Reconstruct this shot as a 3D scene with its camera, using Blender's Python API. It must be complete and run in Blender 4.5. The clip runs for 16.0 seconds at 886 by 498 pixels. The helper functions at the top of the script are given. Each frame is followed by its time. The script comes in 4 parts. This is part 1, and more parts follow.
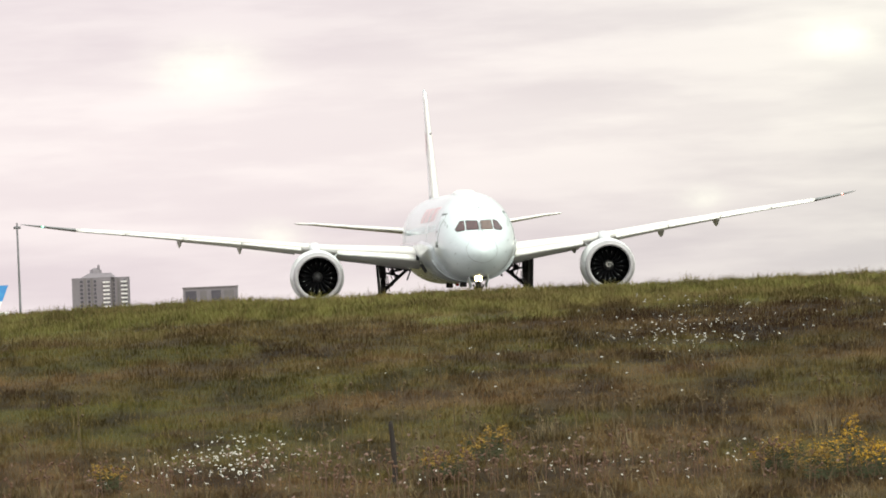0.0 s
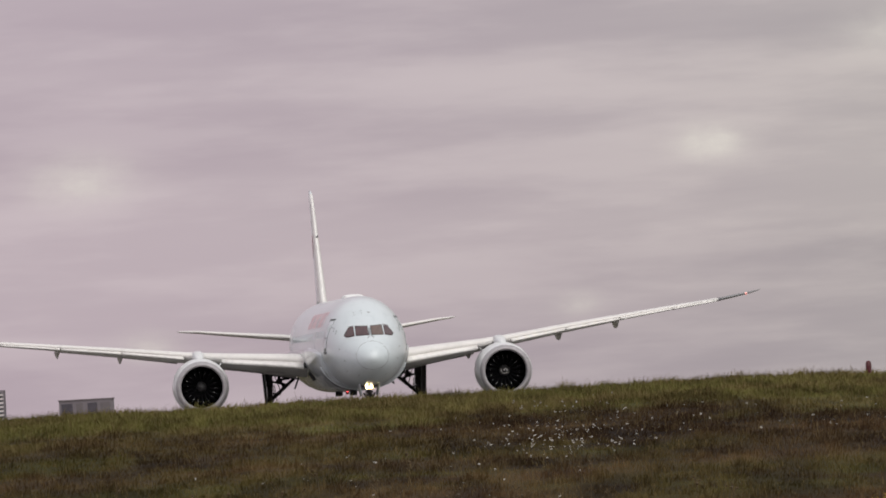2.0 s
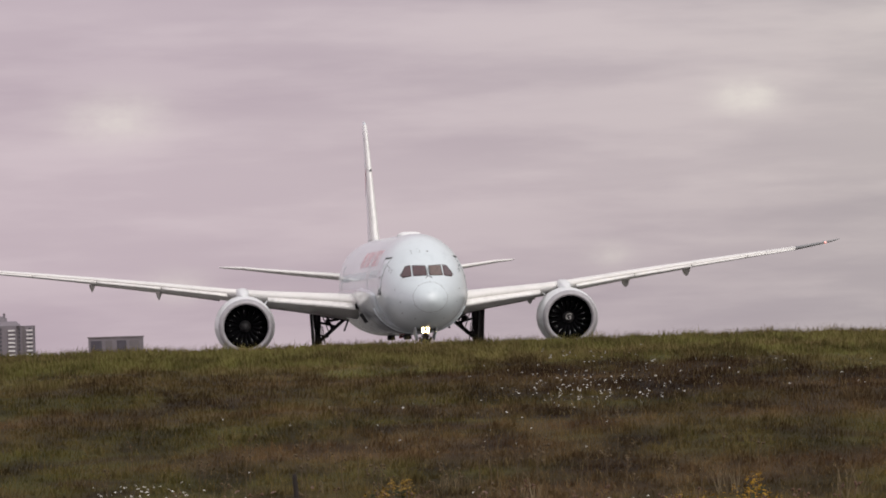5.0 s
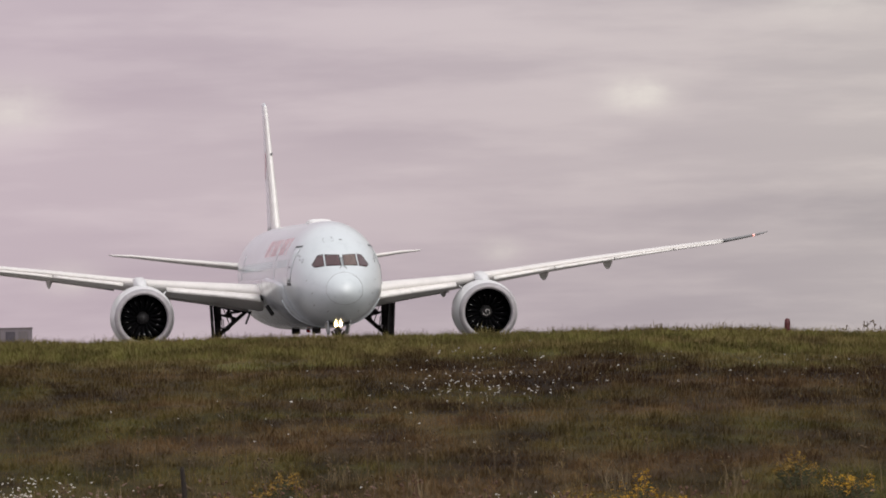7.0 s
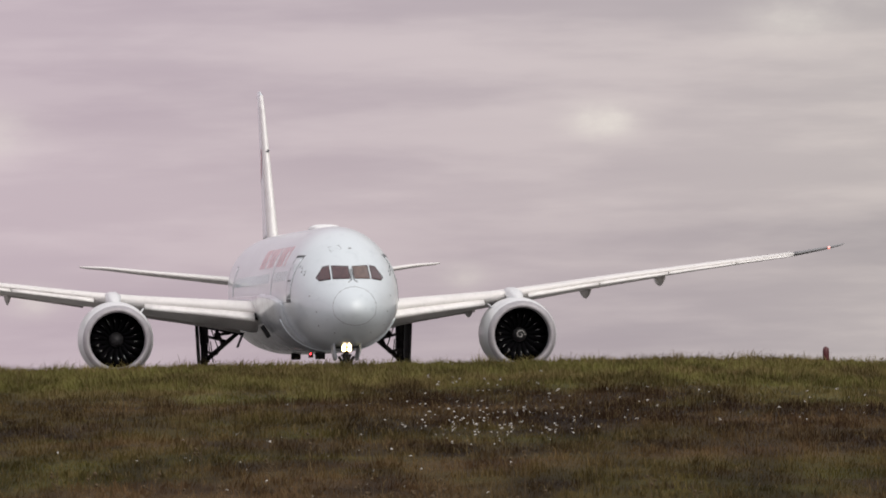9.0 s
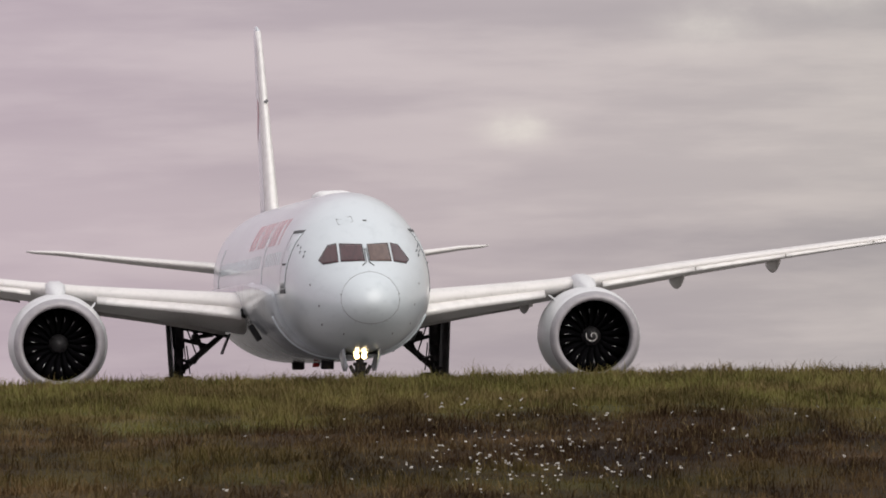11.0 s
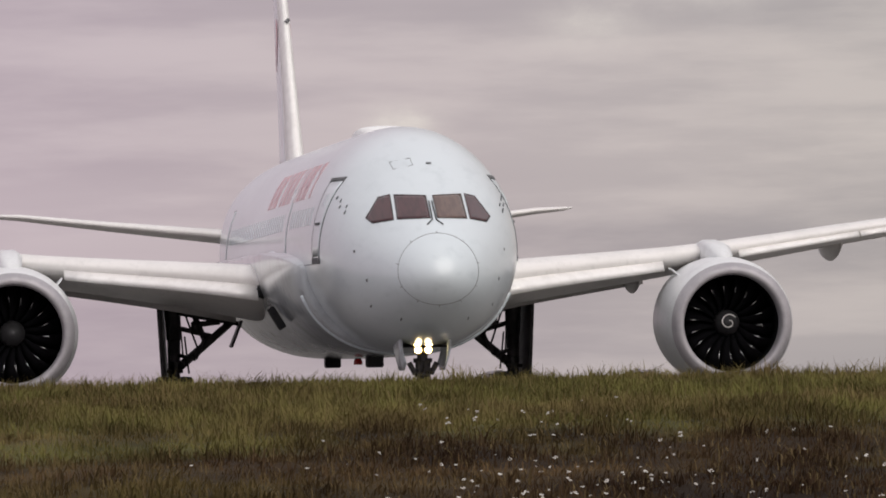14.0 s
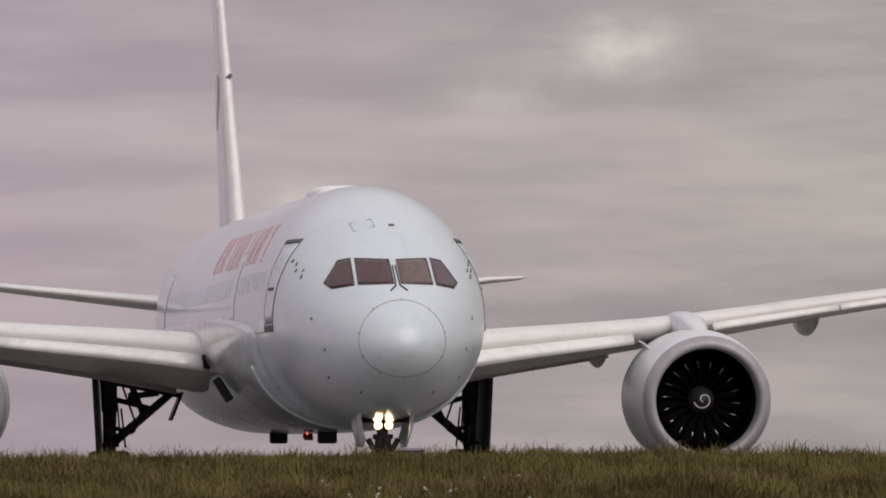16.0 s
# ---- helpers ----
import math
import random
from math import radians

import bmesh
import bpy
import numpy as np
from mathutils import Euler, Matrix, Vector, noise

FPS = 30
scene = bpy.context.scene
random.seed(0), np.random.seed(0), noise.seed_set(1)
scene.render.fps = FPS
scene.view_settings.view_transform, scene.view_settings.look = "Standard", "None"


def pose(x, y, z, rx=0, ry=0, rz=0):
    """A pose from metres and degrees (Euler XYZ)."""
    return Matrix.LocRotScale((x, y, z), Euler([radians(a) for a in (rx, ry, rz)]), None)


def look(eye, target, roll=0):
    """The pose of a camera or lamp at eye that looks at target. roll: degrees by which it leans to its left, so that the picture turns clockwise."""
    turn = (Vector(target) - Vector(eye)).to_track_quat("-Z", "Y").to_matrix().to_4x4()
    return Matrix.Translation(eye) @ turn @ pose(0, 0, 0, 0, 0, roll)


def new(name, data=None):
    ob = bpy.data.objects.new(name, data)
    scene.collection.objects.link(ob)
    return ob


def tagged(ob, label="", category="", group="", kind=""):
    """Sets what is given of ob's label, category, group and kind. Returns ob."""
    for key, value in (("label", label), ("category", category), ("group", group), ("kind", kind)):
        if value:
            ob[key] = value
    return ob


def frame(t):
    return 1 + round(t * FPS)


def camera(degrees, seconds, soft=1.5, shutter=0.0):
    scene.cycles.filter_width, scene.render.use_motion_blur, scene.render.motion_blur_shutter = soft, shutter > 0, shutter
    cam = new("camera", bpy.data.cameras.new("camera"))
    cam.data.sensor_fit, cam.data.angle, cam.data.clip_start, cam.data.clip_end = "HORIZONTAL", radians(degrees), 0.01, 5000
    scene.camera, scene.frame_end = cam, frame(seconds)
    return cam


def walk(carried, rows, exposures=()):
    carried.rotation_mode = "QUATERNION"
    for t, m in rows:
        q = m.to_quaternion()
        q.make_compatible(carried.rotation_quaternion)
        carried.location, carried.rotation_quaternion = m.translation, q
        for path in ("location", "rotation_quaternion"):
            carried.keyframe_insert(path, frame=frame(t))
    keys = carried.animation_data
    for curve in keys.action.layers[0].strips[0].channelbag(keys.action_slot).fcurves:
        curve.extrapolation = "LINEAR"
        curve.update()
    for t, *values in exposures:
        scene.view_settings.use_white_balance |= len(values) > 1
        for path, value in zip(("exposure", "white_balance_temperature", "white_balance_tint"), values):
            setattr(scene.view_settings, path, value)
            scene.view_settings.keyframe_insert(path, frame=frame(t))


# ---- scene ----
# ---- camera ----
EYE = 1.5
LENS = 8.622
cam = camera(LENS, 16.0, soft=1.8)
CAM_ROWS = [  # seconds, metres forward, turn, tilt, roll in degrees
    (0, 0.00, -0.363, 0.353, -2.398),
    (0.5, 0.00, -0.686, 0.393, -2.554),
    (1, 0.00, -1.085, 0.678, -2.751),
    (1.5, 0.00, -1.107, 0.665, -2.929),
    (2, 0.00, -1.630, 1.349, -3.194),
    (2.5, 0.00, -1.859, 1.677, -3.009),
    (2.8, 0.00, -2.950, 1.800, -2.750),
    (3, 0.00, -2.748, 1.769, -2.571),
    (3.5, 0.00, -0.919, 1.036, -2.028),
    (3.7, 0.00, -0.715, 0.965, -1.950),
    (5.8, 0.00, -1.760, 0.810, -1.410),
    (6, 0.00, -1.878, 0.877, -1.373),
    (6.5, 0.00, -2.493, 0.838, -1.280),
    (7, 0.00, -2.362, 0.770, -1.095),
    (7.5, 0.00, -2.209, 0.788, -0.999),
    (8, 0.00, -2.257, 0.834, -0.893),
    (8.5, 5.84, -2.448, 0.952, -0.787),
    (11, 35.76, -3.547, 1.120, -0.894),
    (11.5, 41.07, -3.407, 1.100, -0.814),
    (12, 46.39, -3.608, 1.314, -0.826),
    (12.5, 51.32, -4.107, 1.365, -0.912),
    (13, 53.14, -4.357, 1.026, -0.937),
    (13.5, 53.14, -4.522, 0.983, -0.965),
    (14, 53.14, -4.678, 1.084, -0.941),
    (14.5, 53.14, -4.850, 1.189, -0.962),
    (15, 53.14, -5.105, 1.430, -0.875),
    (15.5, 53.14, -5.354, 1.843, -0.729),
    (16, 53.14, -5.615, 1.822, -0.297),
]


def shot(forward, turn, tilt, roll):
    rise = forward / 53
    return pose(0, forward, EYE + 0.16 * rise, 90 + tilt - 0.061 * rise, 0, turn) @ pose(0, 0, 0, 0, 0, roll)


walk(cam, [(t, shot(*row)) for t, *row in CAM_ROWS],
     exposures=[(0, 0.85, 6600, -5), (0.5, 0.24, 6500, 5), (1.0, 0.17, 6500, 6), (1.5, 0.14, 6500, 6), (2.0, -0.08, 6500, 8), (2.5, -0.26, 6500, 10),
                (3.0, -0.34, 6500, 11), (3.5, -0.22, 6500, 10), (6.0, 0.05, 6500, 10), (8.5, 0.05, 6500, 10), (11.0, 0.0, 6500, 10), (12.5, -0.14, 6500, 11), (13.0, -0.15, 6500, 11), (13.5, -0.08, 6500, 11),
                (14.5, -0.04, 6500, 12), (15.0, -0.12, 6500, 13), (15.5, -0.31, 6500, 13), (16.0, -0.31, 6500, 13)])

# ---- world: broken overcast over a low, veiled sun ----
SUN_ELEV, SUN_AZ = radians(42), radians(158)
world = bpy.data.worlds.new("overcast_sky")
scene.world = world
world.use_nodes = True
wt = world.node_tree
wt.nodes.clear()


def wnode(kind, **kw):
    n = wt.nodes.new(kind)
    for k, v in kw.items():
        setattr(n, k, v)
    return n


def wmath(op, a, b=None, clamp=False):
    n = wnode("ShaderNodeMath", operation=op, use_clamp=clamp)
    for k, v in enumerate((a, b)):
        if v is None:
            continue
        if isinstance(v, (int, float)):
            n.inputs[k].default_value = v
        else:
            wt.links.new(v, n.inputs[k])
    return n.outputs[0]


def wmix(fac, a, b, blend="MIX"):
    n = wnode("ShaderNodeMix", data_type="RGBA", blend_type=blend)
    for sock, v in ((n.inputs[0], fac), (n.inputs[6], a), (n.inputs[7], b)):
        if isinstance(v, (int, float)):
            sock.default_value = v
        elif isinstance(v, tuple):
            sock.default_value = (*v, 1)
        else:
            wt.links.new(v, sock)
    return n.outputs[2]


wco = wnode("ShaderNodeTexCoord")
wsep = wnode("ShaderNodeSeparateXYZ")
wt.links.new(wco.outputs["Generated"], wsep.inputs[0])
WX, WY, WZ = wsep.outputs


def wnoise(sx, sz, scale, detail=5, rough=0.55, off=0.0):
    m = wnode("ShaderNodeMapping")
    m.inputs["Scale"].default_value = (sx, 1.0, sz)
    m.inputs["Location"].default_value = (off, off * 0.3, 0)
    wt.links.new(wco.outputs["Generated"], m.inputs[0])
    n = wnode("ShaderNodeTexNoise")
    n.inputs["Scale"].default_value, n.inputs["Detail"].default_value, n.inputs["Roughness"].default_value = scale, detail, rough
    wt.links.new(m.outputs[0], n.inputs["Vector"])
    return n.outputs["Fac"]


def wramp(v, lo, hi):
    n = wnode("ShaderNodeMapRange", interpolation_type="SMOOTHSTEP")
    n.inputs[1].default_value, n.inputs[2].default_value = lo, hi
    wt.links.new(v, n.inputs[0])
    return n.outputs[0]


def puff(az, el, wide, high):
    """A soft lit cloud head at an azimuth and elevation in degrees."""
    dx = wmath("DIVIDE", wmath("SUBTRACT", WX, math.sin(radians(az))), radians(wide))
    dz = wmath("DIVIDE", wmath("SUBTRACT", WZ, math.sin(radians(el))), radians(high))
    r = wmath("ADD", wmath("MULTIPLY", dx, dx), wmath("MULTIPLY", dz, dz))
    front = wmath("GREATER_THAN", WY, 0.0)
    wob = wmath("MULTIPLY", wnoise(1, 1.6, 160, 4, 0.6), 2.0)
    return wmath("MULTIPLY", wmath("MULTIPLY", wmath("EXPONENT", wmath("MULTIPLY", r, -1.0)), front), wob)


sky = wnode("ShaderNodeTexSky", sky_type="NISHITA")
sky.sun_disc, sky.sun_elevation, sky.sun_rotation = False, SUN_ELEV, SUN_AZ
sky_dim = wmix(1.0, sky.outputs[0], (0.09, 0.09, 0.09), "MULTIPLY")
streaks = wramp(wnoise(7, 42, 3.0, 7, 0.56, 3.1), 0.36, 0.66)
bands = wramp(wnoise(3, 30, 2.0, 4, 0.5, 9.0), 0.32, 0.68)
across = wramp(WX, -0.05, 0.19)
grey = wmix(across, (0.455, 0.36, 0.42), (0.335, 0.312, 0.318))
lit = wmix(across, (0.61, 0.505, 0.55), (0.585, 0.53, 0.50))
low = wmath("MULTIPLY", wmath("ADD", wmath("ADD", streaks, bands), wmath("MULTIPLY", wramp(WZ, -0.01, 0.045), 0.5)), 0.42)
cloud = wmix(low, grey, lit)
heads = wmath("ADD", wmath("ADD", puff(4.3, 2.25, 0.32, 0.17), wmath("MULTIPLY", puff(6.15, 3.2, 0.5, 0.26), 0.5)),
              wmath("ADD", puff(7.35, 3.72, 0.6, 0.32), wmath("MULTIPLY", puff(-1.85, 2.2, 0.5, 0.25), 0.6)))
heads = wmath("ADD", heads, wmath("MULTIPLY", wmath("ADD", puff(2.9, 0.75, 0.2, 0.12), puff(-1.3, 0.55, 0.3, 0.14)), 0.5))
cloud = wmix(wmath("MULTIPLY", heads, 0.72, True), cloud, (0.80, 0.74, 0.68))
# the cloud deck thins towards the zenith, where the light comes through
cloud = wmix(wramp(WZ, 0.12, 0.6), cloud, (0.80, 0.775, 0.80))
total = wmix(0.06, cloud, sky_dim)
bg = wnode("ShaderNodeBackground")
wt.links.new(total, bg.inputs[0])
bg.inputs[1].default_value = 1.0
wt.links.new(bg.outputs[0], wnode("ShaderNodeOutputWorld").inputs[0])

sun = new("sun", bpy.data.lights.new("sun", "SUN"))
sun.data.energy, sun.data.angle, sun.data.color = 1.75, radians(60), (1.0, 0.95, 0.88)
sun.matrix_world = look((0, 0, 0), (-math.sin(SUN_AZ) * math.cos(SUN_ELEV), -math.cos(SUN_AZ) * math.cos(SUN_ELEV), -math.sin(SUN_ELEV)))


# ---- materials ----
class Mat:
    """Small builder for node materials."""

    def __init__(self, name):
        self.m = bpy.data.materials.new(name)
        self.m.use_nodes = True
        self.t = self.m.node_tree
        self.b = self.t.nodes["Principled BSDF"]
        self.co = self.t.nodes.new("ShaderNodeTexCoord")

    def node(self, kind, **kw):
        n = self.t.nodes.new(kind)
        for k, v in kw.items():
            setattr(n, k, v)
        return n

    def noise(self, scale, detail=5, rough=0.6, stretch=(1, 1, 1), space="Object"):
        mp = self.node("ShaderNodeMapping")
        mp.inputs["Scale"].default_value = stretch
        self.t.links.new(self.co.outputs[space], mp.inputs[0])
        n = self.node("ShaderNodeTexNoise")
        n.inputs["Scale"].default_value, n.inputs["Detail"].default_value, n.inputs["Roughness"].default_value = scale, detail, rough
        self.t.links.new(mp.outputs[0], n.inputs["Vector"])
        return n.outputs["Fac"]

    def ramp(self, v, lo, hi):
        n = self.node("ShaderNodeMapRange", interpolation_type="SMOOTHSTEP")
        n.inputs[1].default_value, n.inputs[2].default_value = lo, hi
        self.t.links.new(v, n.inputs[0])
        return n.outputs[0]

    def mix(self, fac, a, b, blend="MIX"):
        n = self.node("ShaderNodeMix", data_type="RGBA", blend_type=blend)
        for sock, v in ((n.inputs[0], fac), (n.inputs[6], a), (n.inputs[7], b)):
            if isinstance(v, (int, float)):
                sock.default_value = v
            elif isinstance(v, tuple):
                sock.default_value = (*v, 1)
            else:
                self.t.links.new(v, sock)
        return n.outputs[2]

    def matte(self, level=0.08):
        self.b.inputs["Specular IOR Level"].default_value = level
        return self

    def set(self, color=None, rough=None, metal=None, bump=None, dist=0.01, strength=0.3):
        for sock, v in (("Base Color", color), ("Roughness", rough), ("Metallic", metal)):
            if v is None:
                continue
            s = self.b.inputs[sock]
            if isinstance(v, tuple):
                s.default_value = (*v, 1)
            elif isinstance(v, (int, float)):
                s.default_value = v
            else:
                self.t.links.new(v, s)
        if bump is not None:
            n = self.node("ShaderNodeBump")
            n.inputs["Distance"].default_value, n.inputs["Strength"].default_value = dist, strength
            self.t.links.new(bump, n.inputs["Height"])
            self.t.links.new(n.outputs[0], self.b.inputs["Normal"])
        return self.m


def paint(name, base, worn, rough=0.28, big=0.35, small=9.0, streak=(1, 1, 1), lo=0.45, hi=0.75):
    k = Mat(name)
    a = k.ramp(k.noise(big, 6, 0.62, streak), lo, hi)
    b = k.ramp(k.noise(small, 4, 0.6, streak), 0.5, 0.8)
    col = k.mix(b, k.mix(a, base, worn), worn)
    return k.set(col, k.node("ShaderNodeValue").outputs[0] if rough is None else rough, bump=k.noise(0.8, 3), dist=0.01, strength=0.12)


def metal(name, col, worn, rough=0.35, amount=1.0):
    k = Mat(name)
    a = k.ramp(k.noise(2.5, 6), 0.4, 0.7)
    return k.set(k.mix(a, col, worn), rough, amount, bump=k.noise(30, 3), dist=0.002, strength=0.1)


M_SKIN = paint("pale_blue_white_paint", (0.62, 0.68, 0.715), (0.54, 0.60, 0.635), 0.40, 0.3, 2.0, (1, 0.35, 1.4), 0.42, 0.75)
M_SKIN.node_tree.nodes["Principled BSDF"].inputs["Coat Weight"].default_value = 1.0
M_SKIN.node_tree.nodes["Principled BSDF"].inputs["Coat Roughness"].default_value = 0.18
# dark mottling holds both soiling and painted reflections of wing and engine
M_FAIR = paint("soil_and_reflection_paint", (0.50, 0.54, 0.57), (0.24, 0.25, 0.26), 0.34, 0.45, 2.2)
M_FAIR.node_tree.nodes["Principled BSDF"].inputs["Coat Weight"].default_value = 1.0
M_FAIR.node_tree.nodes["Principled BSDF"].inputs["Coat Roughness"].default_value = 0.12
M_WING = paint("light_grey_wing_paint", (0.78, 0.755, 0.735), (0.66, 0.64, 0.62), 0.36, 0.5, 5.0, (1, 0.3, 1))
M_SLAT = metal("bare_slat_metal", (0.88, 0.86, 0.84), (0.78, 0.76, 0.74), 0.36, 0.15)
M_LIP = metal("polished_intake_lip", (0.42, 0.40, 0.42), (0.35, 0.335, 0.355), 0.55, 0.35)
M_NAC = paint("white_nacelle_paint", (0.70, 0.71, 0.72), (0.56, 0.56, 0.57), 0.3, 0.8, 8.0)
# the shade deep in the intake is put into this near-black
M_DUCT = metal("shade_black_duct", (0.010, 0.010, 0.011), (0.006, 0.006, 0.007), 0.8, 0.0)
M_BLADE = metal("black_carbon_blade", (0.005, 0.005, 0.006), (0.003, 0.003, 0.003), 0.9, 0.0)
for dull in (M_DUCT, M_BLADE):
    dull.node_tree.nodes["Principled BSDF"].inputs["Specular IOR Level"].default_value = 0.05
M_EDGE = metal("titanium_blade_edge", (0.72, 0.72, 0.73), (0.6, 0.6, 0.61), 0.22, 1.0)
M_SPIN = metal("dark_spinner_paint", (0.035, 0.034, 0.036), (0.025, 0.025, 0.026), 0.5, 0.0)
M_WHITE = paint("white_marking_paint", (0.8, 0.8, 0.8), (0.7, 0.7, 0.7), 0.5)
M_GEAR = metal("dark_mottled_gear_metal", (0.075, 0.07, 0.072), (0.035, 0.033, 0.034), 0.55, 0.3)
M_TYRE = metal("black_tyre_rubber", (0.022, 0.022, 0.023), (0.035, 0.034, 0.033), 0.85, 0.0)
M_SEAM = metal("dark_seam_sealant", (0.09, 0.095, 0.1), (0.15, 0.15, 0.155), 0.7, 0.0)
# for black parts, and for hollows whose shade is painted on solid blocks
M_DARK = metal("black_parts_and_hollow_shade", (0.012, 0.012, 0.014), (0.02, 0.02, 0.02), 0.8, 0.0)
M_RED = paint("faded_red_paint", (0.50, 0.29, 0.32), (0.56, 0.45, 0.48), 0.3)
# the raked tips' shading is painted as a darker grey
M_TIP = paint("shade_grey_raked_tip", (0.20, 0.20, 0.205), (0.14, 0.14, 0.145), 0.4)


def glass_mat(name, tint, tone):
    k = Mat(name)
    k.b.inputs["IOR"].default_value = 1.5
    curtain = k.ramp(k.noise(2.2, 3, 0.5, (5, 1, 0.4)), 0.42, 0.62)
    return k.set(k.mix(curtain, tint, tone), 0.06)


M_PANE = glass_mat("brown_tinted_cockpit_glass", (0.075, 0.033, 0.036), (0.058, 0.028, 0.031))
M_PANE2 = glass_mat("olive_tinted_cockpit_glass", (0.13, 0.085, 0.07), (0.105, 0.068, 0.058))
M_CABIN = glass_mat("dim_cabin_window_glass", (0.60, 0.655, 0.69), (0.57, 0.625, 0.66))


def glow(name, col, power):
    k = Mat(name)
    k.b.inputs["Emission Color"].default_value = (*col, 1)
    k.b.inputs["Emission Strength"].default_value = power
    return k.set((0.9, 0.9, 0.88), 0.2)


M_LAMP = glow("lit_landing_lamp", (1.0, 0.82, 0.45), 20.0)
# self-lit yellow for a ring that imitates the landing lamps' halo
M_HALO = glow("painted_lamp_halo", (1.0, 0.62, 0.14), 2.6)
M_GREEN = glow("green_tip_lamp", (0.1, 1.0, 0.5), 2.0)
M_PORT = glow("red_tip_lamp", (1.0, 0.12, 0.06), 0.8)
M_FLASH = glow("lit_red_beacon", (1.0, 0.03, 0.04), 14.0)
M_BEACON = paint("red_beacon_glass", (0.30, 0.02, 0.02), (0.22, 0.02, 0.02), 0.15)


# ---- building helpers ----
def finish(ob, smooth=True):
    if smooth:
        ob.data.polygons.foreach_set("use_smooth", [True] * len(ob.data.polygons))
    return ob


def part(name, bm, material, parent=None, label="", smooth=False, m=None):
    """One bmesh as one mesh object, under a thing or part."""
    bmesh.ops.recalc_face_normals(bm, faces=bm.faces)
    data = bpy.data.meshes.new(name)
    bm.to_mesh(data)
    bm.free()
    data.materials.append(material)
    ob = new(name, data)
    ob.parent = parent
    if m is not None:
        ob.matrix_basis = m
    if label:
        tagged(ob, label)
    return finish(ob, smooth)


def loft(rings, close_a=True, close_b=True, bm=None, wrap=True):
    bm = bm or bmesh.new()
    vs = [[bm.verts.new(p) for p in ring] for ring in rings]
    n = len(rings[0])
    for a, b in zip(vs, vs[1:]):
        for i in range(n if wrap else n - 1):
            j = (i + 1) % n
            bm.faces.new((a[i], a[j], b[j], b[i]))
    if wrap and close_a:
        bm.faces.new(vs[0][::-1])
    if wrap and close_b:
        bm.faces.new(vs[-1])
    return bm


def box(bm, x0, x1, y0, y1, z0, z1, bevel=0.0):
    v = [bm.verts.new((x, y, z)) for x in (x0, x1) for y in (y0, y1) for z in (z0, z1)]
    fs = [bm.faces.new([v[i] for i in f]) for f in ((0, 1, 3, 2), (4, 6, 7, 5), (0, 4, 5, 1), (2, 3, 7, 6), (0, 2, 6, 4), (1, 5, 7, 3))]
    if bevel:
        es = list({e for f in fs for e in f.edges})
        bmesh.ops.bevel(bm, geom=es, offset=bevel, segments=2, affect="EDGES")
    return bm


def tube(bm, a, b, ra, rb=None, n=10):
    """A round rod between two points."""
    a, b = Vector(a), Vector(b)
    rb = ra if rb is None else rb
    d = (b - a).normalized()
    u = d.cross(Vector((0.31, 0.2, 0.93))).normalized()
    w = d.cross(u)
    ring = lambda p, r: [p + r * (math.cos(k * math.tau / n) * u + math.sin(k * math.tau / n) * w) for k in range(n)]
    return loft([ring(a, ra), ring(b, rb)], bm=bm)


def rod_path(bm, pts, r, n=6):
    """One bent rod along a path; a path that ends where it starts is closed."""
    pts = [Vector(p) for p in pts]
    closed = (pts[0] - pts[-1]).length < 1e-6
    if closed:
        pts = pts[:-1]
    rings, m = [], len(pts)
    u = None
    for i, p in enumerate(pts):
        a = pts[i - 1] if i or closed else p
        b = pts[(i + 1) % m] if i < m - 1 or closed else p
        d = (b - a).normalized()
        u = (d.cross(Vector((0.31, 0.2, 0.93))) if u is None else u - u.dot(d) * d).normalized()
        w = d.cross(u)
        rings.append([p + r * (math.cos(k * math.tau / n) * u + math.sin(k * math.tau / n) * w) for k in range(n)])
    if closed:
        rings.append(rings[0])
    return loft(rings, not closed, not closed, bm)


def lathe(bm, profile, n=40, axis_y=True):
    """Revolve (y, radius) pairs round the y axis."""
    rings = [[(r * math.sin(k * math.tau / n), y, r * math.cos(k * math.tau / n)) for k in range(n)] for y, r in profile]
    return loft(rings, False, False, bm)


def hermite(xs, ys, x):
    i = max(0, min(len(xs) - 2, int(np.searchsorted(xs, x, "right")) - 1))
    d = lambda k: (ys[min(k + 1, len(ys) - 1)] - ys[max(k - 1, 0)]) / (xs[min(k + 1, len(xs) - 1)] - xs[max(k - 1, 0)])
    h = xs[i + 1] - xs[i]
    t = (x - xs[i]) / h
    return ((2 * t**3 - 3 * t**2 + 1) * ys[i] + (t**3 - 2 * t**2 + t) * h * d(i) + (-2 * t**3 + 3 * t**2) * ys[i + 1] + (t**3 - t**2) * h * d(i + 1))


# ---- the lie of the land ----
LAND_Y = [-60, 0, 40, 60, 75, 90, 98, 105, 113, 121, 130, 142, 160, 175, 425, 600, 1500, 2300, 4600]
LAND_Z = [-0.1, -0.1, -1.6, -2.1, -1.3, 0.12, 0.66, 0.97, 1.20, 1.285, 1.215, 0.82, 0.2, 0.0, 0.0, -2.5, -8, -12, -23]


def land(x, y):
    z = float(np.interp(y, LAND_Y, LAND_Z))
    if 60 < y < 160:
        f = min(1, (y - 60) / 40) * min(1, (160 - y) / 25)
        z += f * (-0.022 * max(0, -4 - x) - 0.03 * max(0, min(x, 22) - 9.5))
        z += f * 0.07 * (noise.noise((x * 0.22, y * 0.16, 0.3)) + 0.5 * noise.noise((x * 0.7, y * 0.4, 4.0)))
    return z


